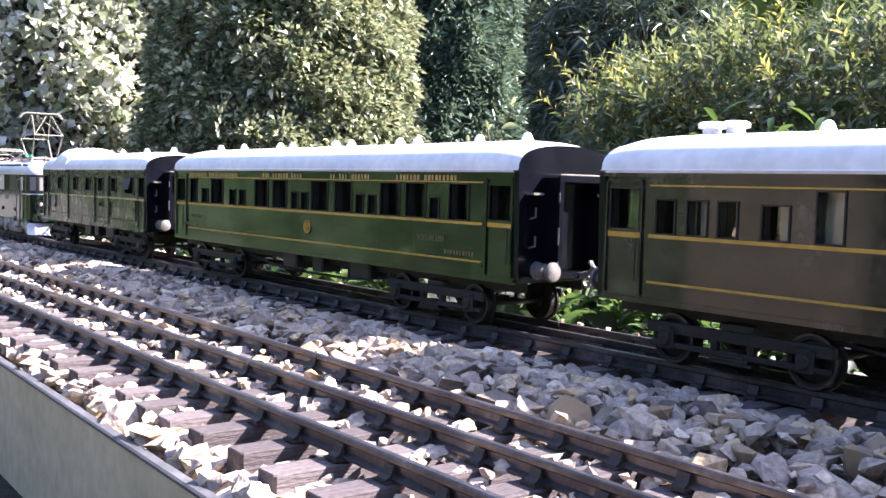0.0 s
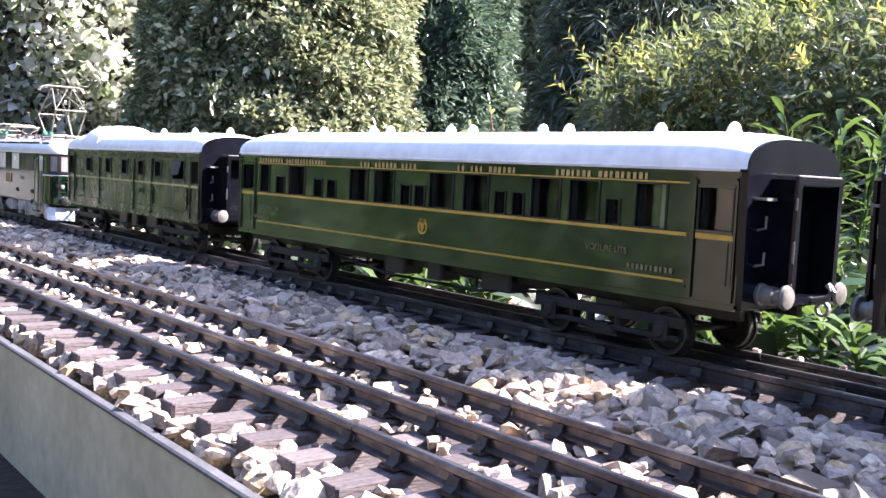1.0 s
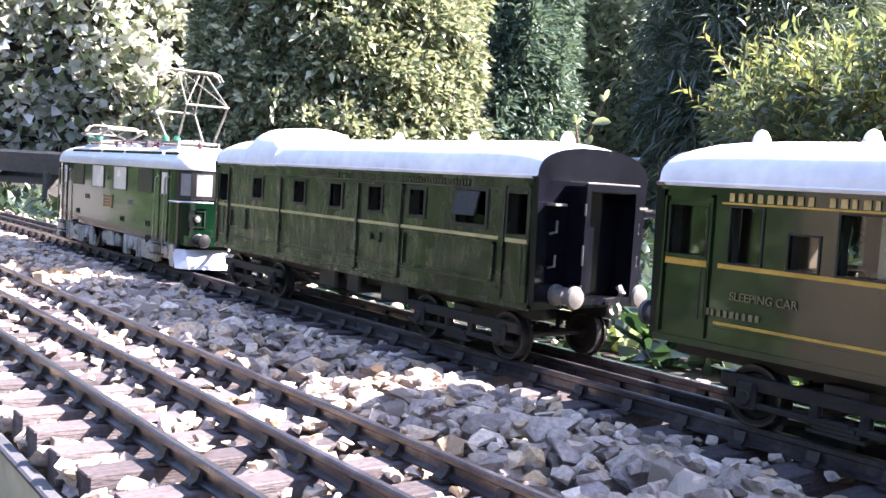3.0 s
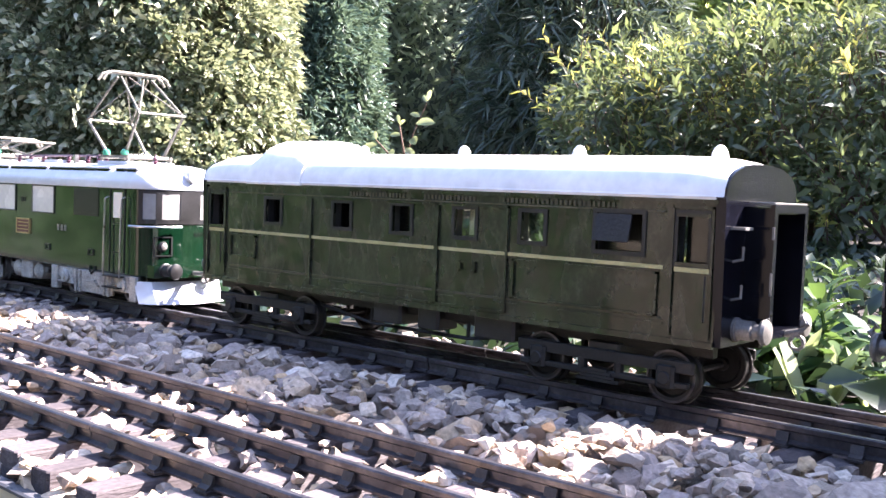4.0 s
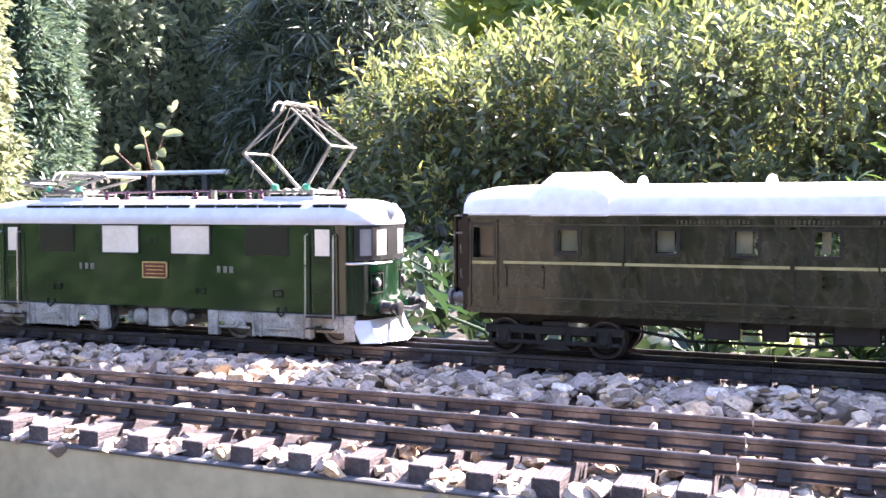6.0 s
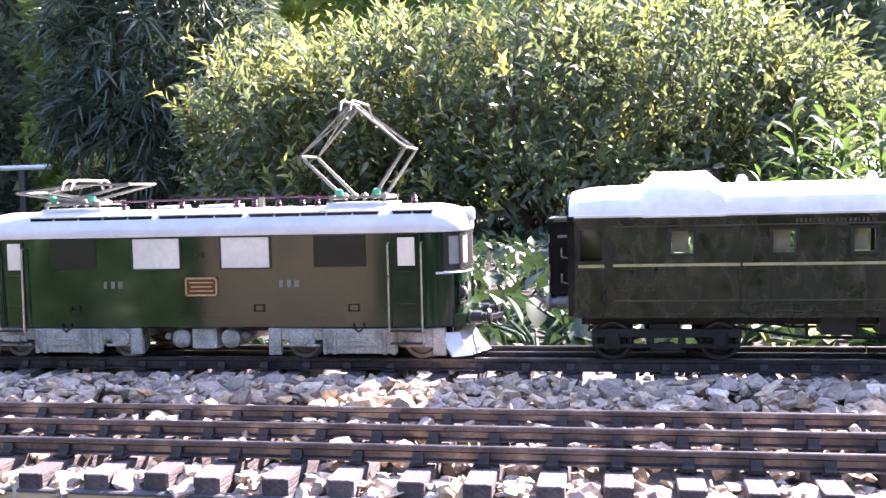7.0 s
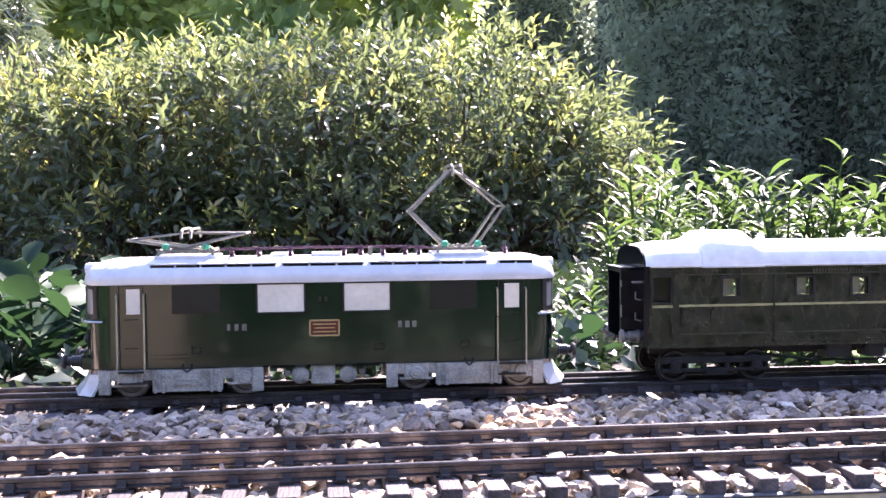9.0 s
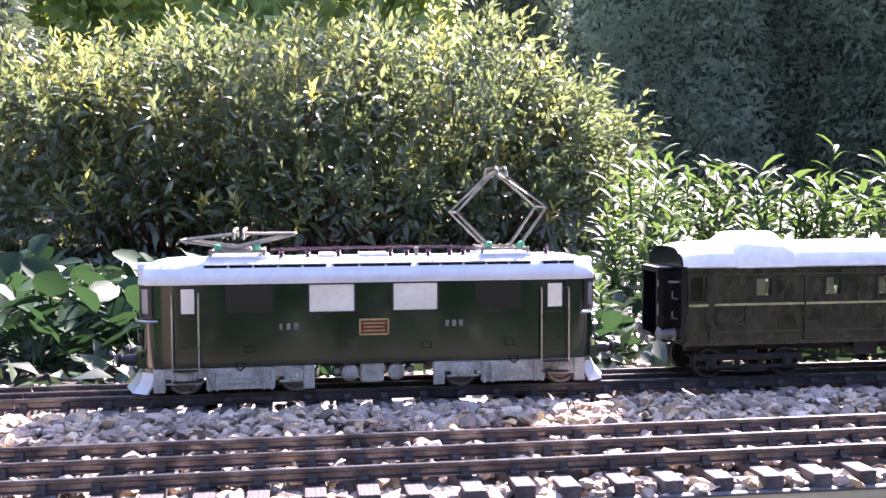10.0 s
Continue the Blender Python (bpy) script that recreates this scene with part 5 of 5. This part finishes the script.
def build_topiary(x, y, r0, r1, h, n, label, mat_leaf, size, spread, ratio=0.55, per=24):
    t = thing("clipped_tree", label, "tree", at=(x, y, 0))
    trunk_part(t, [(0, 0, -0.02), (0.02, 0, h * 0.4), (0, 0.01, h * 0.85)], [0.07, 0.05, 0.015])
    for i in range(8):
        a, z = i * 2.4, h * (0.12 + 0.09 * i)
        trunk_part(t, [(0.01, 0, z), (math.cos(a) * r0 * 0.4, math.sin(a) * r0 * 0.4, z + 0.12), (math.cos(a) * r0 * 0.75, math.sin(a) * r0 * 0.75, z + 0.2)], [0.025, 0.015, 0.005], "limb")
    z = RNG.random(n) ** 0.9 * h
    a = RNG.random(n) * 2 * np.pi
    u = z / h
    rad = (r0 + (r1 - r0) * u) * np.sqrt(np.clip(1 - np.clip((u - 0.8) / 0.2, 0, 1) ** 2, 0.02, 1))
    lump = 1 + 0.05 * np.sin(5 * a + 7 * u * 3) + 0.04 * np.sin(11 * a - 23 * u) + 0.035 * RNG.normal(size=n)
    rad = rad * lump
    C = np.stack([np.cos(a) * rad, np.sin(a) * rad, z], 1)
    Nn = unit(np.stack([np.cos(a), np.sin(a), np.full(n, 0.35)], 1))
    leaf_part("crown", *clumps(C, Nn, per, spread, size, ratio), ratio, mat_leaf, t)
    # inner foliage that closes the crown
    m = n // 3
    C2 = C[:m] * np.array([[0.86, 0.86, 1.0]])
    leaf_part("inner_crown", *clumps(C2, Nn[:m], 12, spread * 1.3, size * 1.5, 0.7), 0.7, mat_leaf, t)
    return t


def build_hedge(name, label, x0, y0, x1, y1, h, thick, n, per, size, spread, mat_leaf, ratio=0.6, rough=0.10, category="hedge", z0=0.0, dense=True, core=None):
    t = thing(name, label, category, kind="stuff")
    u, z, s = RNG.random(n), RNG.random(n) ** 0.85, RNG.random(n)
    ax = np.array([x1 - x0, y1 - y0, 0.0])
    ln = np.linalg.norm(ax)
    nrm = np.array([ax[1], -ax[0], 0]) / ln
    bulge = rough * (np.sin(u * ln * 3.1) + 0.7 * np.sin(u * ln * 7.3 + z * 5) + 0.6 * np.sin(z * 9 + u * ln * 2))
    top = h * (1 + 0.10 * np.sin(u * ln * 2.3) + 0.06 * np.sin(u * ln * 6.1))
    C = np.array([[x0, y0, z0]]) + u[:, None] * ax + nrm * (bulge - thick * s ** 2 * 0.8)[:, None]
    C[:, 2] += z * top
    Nn = unit(np.tile(nrm, (n, 1)) + np.array([[0, 0, 0.4]]))
    leaf_part("foliage", *clumps(C, Nn, per, spread, size, ratio), ratio, mat_leaf, t)
    # the closed mass inside; its colour paints the gaps between the leaves
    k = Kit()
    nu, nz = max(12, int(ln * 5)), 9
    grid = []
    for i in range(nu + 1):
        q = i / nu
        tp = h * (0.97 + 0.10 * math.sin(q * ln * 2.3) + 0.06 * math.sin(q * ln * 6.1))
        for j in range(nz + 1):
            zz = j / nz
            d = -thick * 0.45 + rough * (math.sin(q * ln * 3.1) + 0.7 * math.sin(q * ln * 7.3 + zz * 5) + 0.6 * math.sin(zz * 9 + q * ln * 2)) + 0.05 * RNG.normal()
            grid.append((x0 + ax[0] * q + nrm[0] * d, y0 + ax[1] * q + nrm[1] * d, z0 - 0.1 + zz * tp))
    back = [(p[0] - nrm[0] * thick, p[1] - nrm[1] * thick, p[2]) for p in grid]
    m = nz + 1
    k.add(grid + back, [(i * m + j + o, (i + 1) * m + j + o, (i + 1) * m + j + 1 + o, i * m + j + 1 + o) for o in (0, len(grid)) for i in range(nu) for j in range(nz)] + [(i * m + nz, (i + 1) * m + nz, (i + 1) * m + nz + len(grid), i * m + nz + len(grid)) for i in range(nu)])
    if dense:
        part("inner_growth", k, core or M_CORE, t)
    for i in range(int(ln / 0.35)):
        q = (i + 0.5) / int(ln / 0.35)
        bx, by = x0 + ax[0] * q - nrm[0] * thick * 0.5, y0 + ax[1] * q - nrm[1] * thick * 0.5
        trunk_part(t, [(bx, by, -0.05), (bx + RNG.normal() * 0.05, by, h * 0.5), (bx + RNG.normal() * 0.1, by, h * 0.9)], [0.03, 0.02, 0.006], "stem")
    return t


build_topiary(-5.17, 2.78, 0.76, 0.60, 1.5, 3300, "tall clipped conical tree with golden-green variegated leaves, highlights painted in", L_GOLDEN, 0.036, 0.056, 0.55, 30)
build_topiary(-6.48, 4.86, 0.64, 0.48, 3.0, 3400, "dark green columnar conifer with feathery sprays", L_CONIFER, 0.060, 0.07, 0.25, 26)
# the dark timber core paints shade between the ivy leaves
build_hedge("ivy_hedge", "tall sunlit ivy hedge with glossy leaves, sun glints painted pale", -7.3, -0.3, -6.4, 3.2, 2.3, 0.5, 2300, 11, 0.062, 0.085, L_IVY, 0.95, 0.10, core=M_OLDWOOD)
build_hedge("yew_hedge", "tall dark hedge in deep shade, leaves lightened as haze", -9.5, 2.5, -5.2, 8.8, 3.6, 0.8, 3600, 16, 0.09, 0.13, L_HAZED, 0.4, 0.15)
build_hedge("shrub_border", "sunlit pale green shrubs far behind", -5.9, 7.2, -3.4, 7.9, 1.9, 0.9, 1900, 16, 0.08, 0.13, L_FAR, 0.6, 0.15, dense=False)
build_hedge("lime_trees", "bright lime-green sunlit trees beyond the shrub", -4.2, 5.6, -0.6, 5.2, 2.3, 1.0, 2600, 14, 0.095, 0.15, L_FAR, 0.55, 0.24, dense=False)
build_hedge("yew_hedge", "tall dark hedge in deep shade, leaves lightened as haze", 0.35, 5.9, 6.0, 4.6, 3.6, 1.0, 6000, 20, 0.055, 0.11, L_HAZED, 0.45, 0.18)
build_hedge("yew_hedge", "tall dark hedge in deep shade, leaves lightened as haze", 6.0, 5.0, 7.0, -3.5, 3.0, 0.8, 1800, 14, 0.10, 0.15, L_HAZED, 0.4, 0.15)
# unseen hedge added behind the camera; darkened leaves keep the mirrored tones low
build_hedge("unseen_dark_hedge", "unseen hedge added to close the garden, darkened for the reflections", 7.0, -4.4, -3.0, -4.4, 2.6, 0.6, 2200, 12, 0.10, 0.14, L_SHADE, 0.5, 0.1, z0=-0.7)
build_hedge("beech_hedge", "sunlit green hedge closing the garden", -2.9, -3.3, -12.0, -3.3, 2.6, 0.6, 2600, 12, 0.09, 0.14, L_BEECH, 0.5, 0.1, z0=-0.7)
build_hedge("beech_hedge", "sunlit green hedge closing the garden", -12.0, -3.3, -9.0, 3.0, 2.6, 0.6, 1600, 12, 0.09, 0.14, L_BEECH, 0.5, 0.1)
build_hedge("yew_hedge", "tall dark hedge in deep shade, leaves lightened as haze", -5.5, 9.4, 3.5, 9.4, 2.7, 0.8, 2400, 16, 0.09, 0.15, L_HAZED, 0.45, 0.15)


def build_strap_bush():
    t = thing("strap_leaved_shrub", "dense dark shrub with long narrow strap leaves", "shrub", at=(-2.80, 3.17, 0))
    for i in range(22):
        a = RNG.random() * 6.28
        r = 0.33 * RNG.random() ** 0.5
        hx, hy = math.cos(a) * r, math.sin(a) * r
        trunk_part(t, [(hx * 0.3, hy * 0.3, -0.02), (hx * 0.7, hy * 0.7, 0.45), (hx, hy, 0.95)], [0.012, 0.009, 0.004], "stem")
    n = 900
    d = sphere(n)
    R = np.array([[0.45, 0.43, 0.60]])
    C = d * R * (0.62 + 0.40 * RNG.random((n, 1)))
    C[:, 2] = np.clip(C[:, 2] * 1.0 + 0.54, 0.02, 1.2)
    nn = unit(d + np.array([[0, 0, 0.5]]))
    P, D, N, L = clumps(C, nn, 26, 0.010, 0.080, 0.10, 0.45)
    leaf_part("crown", P, D, N, L, 0.10, L_STRAP, t, droop=0.35)


build_strap_bush()


def build_shrub():
    t = thing("garden_shrub", "broad backlit shrub with small glossy leaves and yellow young shoots", "shrub", at=(-1.4, 2.65, 0))
    lumps = [(-0.74, -0.10, 0.24, 0.28, 0.34, 0.30), (-0.46, -0.05, 0.26, 0.38, 0.42, 0.31), (-0.05, 0.0, 0.30, 0.42, 0.45, 0.33), (0.36, -0.02, 0.30, 0.40, 0.42, 0.34), (0.66, 0.05, 0.24, 0.28, 0.36, 0.26), (-0.6, -0.22, 0.10, 0.34, 0.30, 0.16), (0.0, -0.25, 0.10, 0.40, 0.30, 0.16), (0.5, -0.2, 0.10, 0.36, 0.30, 0.16), (0.15, 0.35, 0.34, 0.7, 0.4, 0.34), (-0.5, 0.35, 0.30, 0.6, 0.4, 0.33)]
    Cs, Ns = [], []
    for x, y, z, rx, ry, rz in lumps:
        n = 400
        d = sphere(n)
        d[:, 2] = np.abs(d[:, 2]) * np.sign(RNG.random(n) - 0.25)
        p = d * np.array([[rx, ry, rz]]) * (0.70 + 0.36 * RNG.random((n, 1))) * (1 + 0.10 * np.sin(9 * d[:, :1] + 7 * d[:, 2:]))
        Cs.append(p + np.array([[x, y, z]]))
        Ns.append(d)
    C, Nn = np.concatenate(Cs), np.concatenate(Ns)
    C[:, 2] = np.maximum(C[:, 2], 0.0)
    full = (C[:, 2] > 0.26) | (RNG.random(len(C)) < 0.25 + 2.6 * C[:, 2])
    C, Nn = C[full], Nn[full]
    leaf_part("crown", *clumps(C, Nn, 11, 0.060, 0.033, 0.36, 0.7), 0.36, L_BUSH, t)
    # upright shoots that break the outline
    sel = np.where((Nn[:, 2] > 0.25) | (Nn[:, 1] < -0.3))[0]
    sel = RNG.choice(sel, 1150, replace=False)
    P, D, N, P2, D2, N2 = [], [], [], [], [], []
    tw = Kit()
    for i in sel:
        b = C[i]
        v = unit((Nn[i] * 0.6 + np.array([0, 0, 0.7]) + RNG.normal(size=3) * 0.25)[None])[0]
        h = 0.05 + 0.15 * RNG.random() ** 2.2
        tw.tube([b - v * 0.05, b + v * h], [0.0016, 0.0006], 4)
        young = RNG.random() < (0.44 if b[0] < -0.5 else 0.14)
        for q in range(11):
            a = q * 2.4
            side = unit(np.cross(v, [math.cos(a), math.sin(a), 0.3])[None])[0]
            (P if young else P2).append(b + v * h * (0.1 + 0.9 * q / 10))
            (D if young else D2).append(side * 0.8 + v * 0.8)
            (N if young else N2).append(v)
    leaf_part("young_foliage", np.array(P), np.array(D), np.array(N), 0.032 + 0.014 * RNG.random(len(P)), 0.30, L_TIP, t, "yellow-green young shoots")
    leaf_part("shoot_foliage", np.array(P2), np.array(D2), np.array(N2), 0.034 + 0.014 * RNG.random(len(P2)), 0.30, L_BUSH, t)
    tagged(part("twig_mass", tw, M_TWIG, t), kind="stuff")
    for i in range(110):
        x, y, z, rx, ry, rz = lumps[i % len(lumps)]
        a = RNG.random() * 6.28
        r = RNG.random() ** 0.5 * 0.85
        e = (x + math.cos(a) * rx * r, y + math.sin(a) * ry * r, z + rz * 0.55)
        trunk_part(t, [(x * 0.8, y * 0.6, -0.03), ((x * 0.8 + e[0]) / 2 + RNG.normal() * 0.03, (y * 0.6 + e[1]) / 2, e[2] * 0.5), e], [0.008, 0.005, 0.002], "limb", M_TWIG)


build_shrub()


def build_lance_plant(x, y, h, stems, seed, label, mat_leaf=None, leaf=0.075, lean=0.25, ratio=0.19):
    rng = np.random.default_rng(seed)
    t = thing("leafy_perennial", label, "plant", "perennials behind the track", at=(x, y, -0.012))
    P, D, N = [], [], []
    for s in range(stems):
        a = rng.random() * 6.28
        r = 0.06 * rng.random() ** 0.5
        top = np.array([math.cos(a) * (r + h * lean * rng.random()), math.sin(a) * (r + h * lean * rng.random()), h * (0.65 + 0.35 * rng.random())])
        base = np.array([math.cos(a) * r, math.sin(a) * r, 0])
        trunk_part(t, [base, base * 0.5 + top * 0.5 + np.array([0, 0, h * 0.08]), top], [0.0028, 0.0022, 0.0010], "stem", mat_leaf or L_LIME)
        for q in range(18):
            f = 0.12 + 0.88 * q / 17
            b = a + q * 2.4
            P.append(base * (1 - f) + top * f)
            D.append(np.array([math.cos(b), math.sin(b), 0.55 + 0.5 * f]))
            N.append(np.array([0.2 * rng.normal(), 0.2 * rng.normal(), 1.0]))
    n = len(P)
    oval_part("leaves", np.array(P), np.array(D), np.array(N), leaf * (0.7 + 0.5 * rng.random(n)), ratio, mat_leaf or L_LIME, t, 0.35)
    return t


LANCE = "upright bright green perennial with narrow pointed leaves"
rl = random.Random(21)
for i in range(34):
    px = rl.uniform(-0.95, 0.80)
    build_lance_plant(px, rl.uniform(1.30, 1.85), rl.uniform(0.17, 0.28), 7, 100 + i, LANCE, leaf=0.068, ratio=0.15)
for i, (px, py, ph) in enumerate(((-0.47, 0.60, 0.135), (-0.40, 0.68, 0.145), (-0.30, 0.62, 0.11), (-0.52, 0.56, 0.05), (-0.44, 0.54, 0.055), (-0.36, 0.55, 0.05), (-0.84, 0.60, 0.07), (-0.74, 0.58, 0.05), (-0.92, 0.66, 0.075), (-0.12, 0.62, 0.10), (0.06, 0.60, 0.10), (-0.85, 0.9, 0.11), (-0.62, 0.95, 0.10), (-1.10, 0.95, 0.07))):
    build_lance_plant(px, py, ph, 4, 300 + i, "low bright green leafy plant beside the track", leaf=0.045 if ph > 0.1 else 0.034, lean=0.5, ratio=0.26)


for i, (px, py, ph) in enumerate(((-0.94, 1.26, 0.16), (-0.97, 1.16, 0.14))):
    build_lance_plant(px, py, ph, 6, 360 + i, LANCE, leaf=0.060, ratio=0.15)
rg = random.Random(77)
for i in range(12):
    build_lance_plant(rg.uniform(-1.0, 0.1), rg.uniform(0.515, 0.60), rg.uniform(0.035, 0.055), 4, 400 + i, "low bright green leafy plant beside the track", leaf=0.034, lean=0.6, ratio=0.28)


def build_broad_plant(x, y, h, n, seed, label, leaf=0.048):
    rng = np.random.default_rng(seed)
    t = thing("broad_leaved_plant", label, "plant", "broad-leaved plants behind the track", at=(x, y, -0.012))
    P, D, N = [], [], []
    for i in range(n):
        a = rng.random() * 6.28
        r, z = h * (0.25 + 0.9 * rng.random()), h * (0.35 + 0.65 * rng.random())
        tip = np.array([math.cos(a) * r, math.sin(a) * r, z])
        trunk_part(t, [(0, 0, 0), tip * np.array([0.4, 0.4, 0.7]), tip], [0.0022, 0.0018, 0.0012], "stem", L_BROAD)
        P.append(tip)
        D.append(np.array([math.cos(a), math.sin(a), 0.5 * rng.normal() + 0.6]))
        N.append(np.array([0.5 * rng.normal(), 0.5 * rng.normal(), 1.0]))
    oval_part("leaves", np.array(P), np.array(D), np.array(N), leaf * (0.7 + 0.6 * rng.random(n)), 0.56, L_BROAD, t, 0.15)
    return t


rb = random.Random(8)
for i in range(16):
    build_broad_plant(rb.uniform(-2.15, -1.60), rb.uniform(0.62, 1.25), rb.uniform(0.06, 0.10), 22, 500 + i, "low clump of broad glossy green leaves")
for i in range(22):
    build_broad_plant(rb.uniform(-1.6, 0.4), rb.uniform(0.56, 1.1), rb.uniform(0.035, 0.06), 16, 540 + i, "low clump of broad glossy green leaves", 0.030)


def build_ground_cover():
    t = thing("ground_cover", "low green ground cover over the garden soil", "ground cover", kind="stuff")
    n = 26000
    P = np.stack([RNG.uniform(-3.8, 2.2, n), 0.50 + 2.2 * RNG.random(n) ** 1.1, -0.012 + 0.03 * RNG.random(n)], 1)
    D = unit(np.concatenate([RNG.normal(size=(n, 2)), 0.4 + RNG.random((n, 1))], 1))
    N = unit(RNG.normal(size=(n, 3)) * 0.5 + np.array([[0, 0, 1.0]]))
    leaf_part("leaves", P, D, N, 0.024 + 0.016 * RNG.random(n), 0.5, L_COVER, t)


build_ground_cover()


def build_sprig():
    """Young self-sown shoot that rises behind the train."""
    t = thing("sapling", "slender sapling with a few light green leaves", "plant", at=(-3.62, 3.08, 0))
    for pts in ([(0, 0, -0.02), (0.005, -0.01, 0.24), (0.04, 0.0, 0.36), (0.08, 0.04, 0.50)], [(0.003, -0.01, 0.22), (-0.06, -0.04, 0.27), (-0.12, -0.06, 0.33)], [(0.005, -0.01, 0.26), (0.0, -0.03, 0.34), (-0.015, -0.03, 0.40)]):
        trunk_part(t, pts, [0.005, 0.0045, 0.003, 0.0015][:len(pts)], "stem", M_TWIG)
    pos = np.array([(0.08, 0.04, 0.50), (0.078, 0.04, 0.49), (0.06, 0.02, 0.43), (0.05, 0.0, 0.40), (0.03, 0.0, 0.34), (0.01, -0.01, 0.30), (-0.12, -0.06, 0.33), (-0.11, -0.06, 0.31), (-0.06, -0.04, 0.28), (-0.07, -0.04, 0.27), (-0.015, -0.03, 0.40), (-0.015, -0.03, 0.39), (0.0, -0.03, 0.35)])
    d = np.array([(0.3, 0, 1), (-0.5, -0.1, 0.9), (-0.9, -0.3, 0.5), (1, 0.2, 0.25), (0.7, -0.5, -0.1), (0.8, -0.3, -0.4), (-0.2, 0, 1), (-1, -0.3, -0.1), (0.7, -0.4, 0.0), (-0.2, -0.4, -0.8), (-0.3, 0, 1), (0.6, 0, 0.6), (-0.9, -0.2, 0.2)], dtype=float)
    size = np.array([0.06, 0.05, 0.055, 0.10, 0.10, 0.09, 0.05, 0.085, 0.08, 0.09, 0.05, 0.05, 0.06])
    oval_part("leaves", pos, d, np.tile([[0.3, -0.8, 0.5]], (len(pos), 1)), size, 0.42, L_SAPLING, t)


build_sprig()


def build_bar_rail():
    t = thing("metal_rail", "pale horizontal metal bar on dark posts", "rail")
    k = Kit()
    k.tube([(-3.18, 2.98, 0.245), (-3.6, 3.0, 0.245), (-3.95, 3.01, 0.245)], 0.009, 8)
    part("bar", k, M_ROOF, t, smooth=True)
    for x in (-3.3, -3.56, -3.86):
        k = Kit()
        k.box(x - 0.012, x + 0.012, 2.985, 3.009, -0.02, 0.239, 0.002)
        part("post", k, M_OLDWOOD, t)


build_bar_rail()
for i, (px, py) in enumerate(((-1.262, 0.545), (-1.235, 0.60), (-1.30, 0.66))):
    build_broad_plant(px, py, 0.045, 9, 620 + i, "small plant with a few rounded blue-green leaves", 0.030)


def build_spear_plant(x, y, h, n, seed):
    rng = np.random.default_rng(seed)
    t = thing("spear_leaved_plant", "small clump of upright pale green spear-shaped leaves", "plant", "spear-leaved plants behind the track", at=(x, y, -0.012))
    a = rng.random(n) * 6.28
    P = np.stack([np.cos(a) * 0.006, np.sin(a) * 0.006, np.zeros(n)], 1)
    D = np.stack([np.cos(a) * 0.45, np.sin(a) * 0.45, 0.8 + 0.5 * rng.random(n)], 1)
    N = np.stack([-np.cos(a), -np.sin(a), np.full(n, 0.5)], 1)
    oval_part("leaves", P, D, N, h * (0.6 + 0.5 * rng.random(n)), 0.19, L_SAPLING, t, 0.12)


for i, (px, py, ph) in enumerate(((-0.93, 0.565, 0.062), (-0.965, 0.60, 0.070), (-1.07, 0.565, 0.060), (-1.045, 0.585, 0.050), (-0.672, 0.560, 0.055), (-0.62, 0.575, 0.060), (-0.60, 0.61, 0.065), (-0.895, 0.575, 0.050))):
    build_spear_plant(px, py, ph, 9, 700 + i)
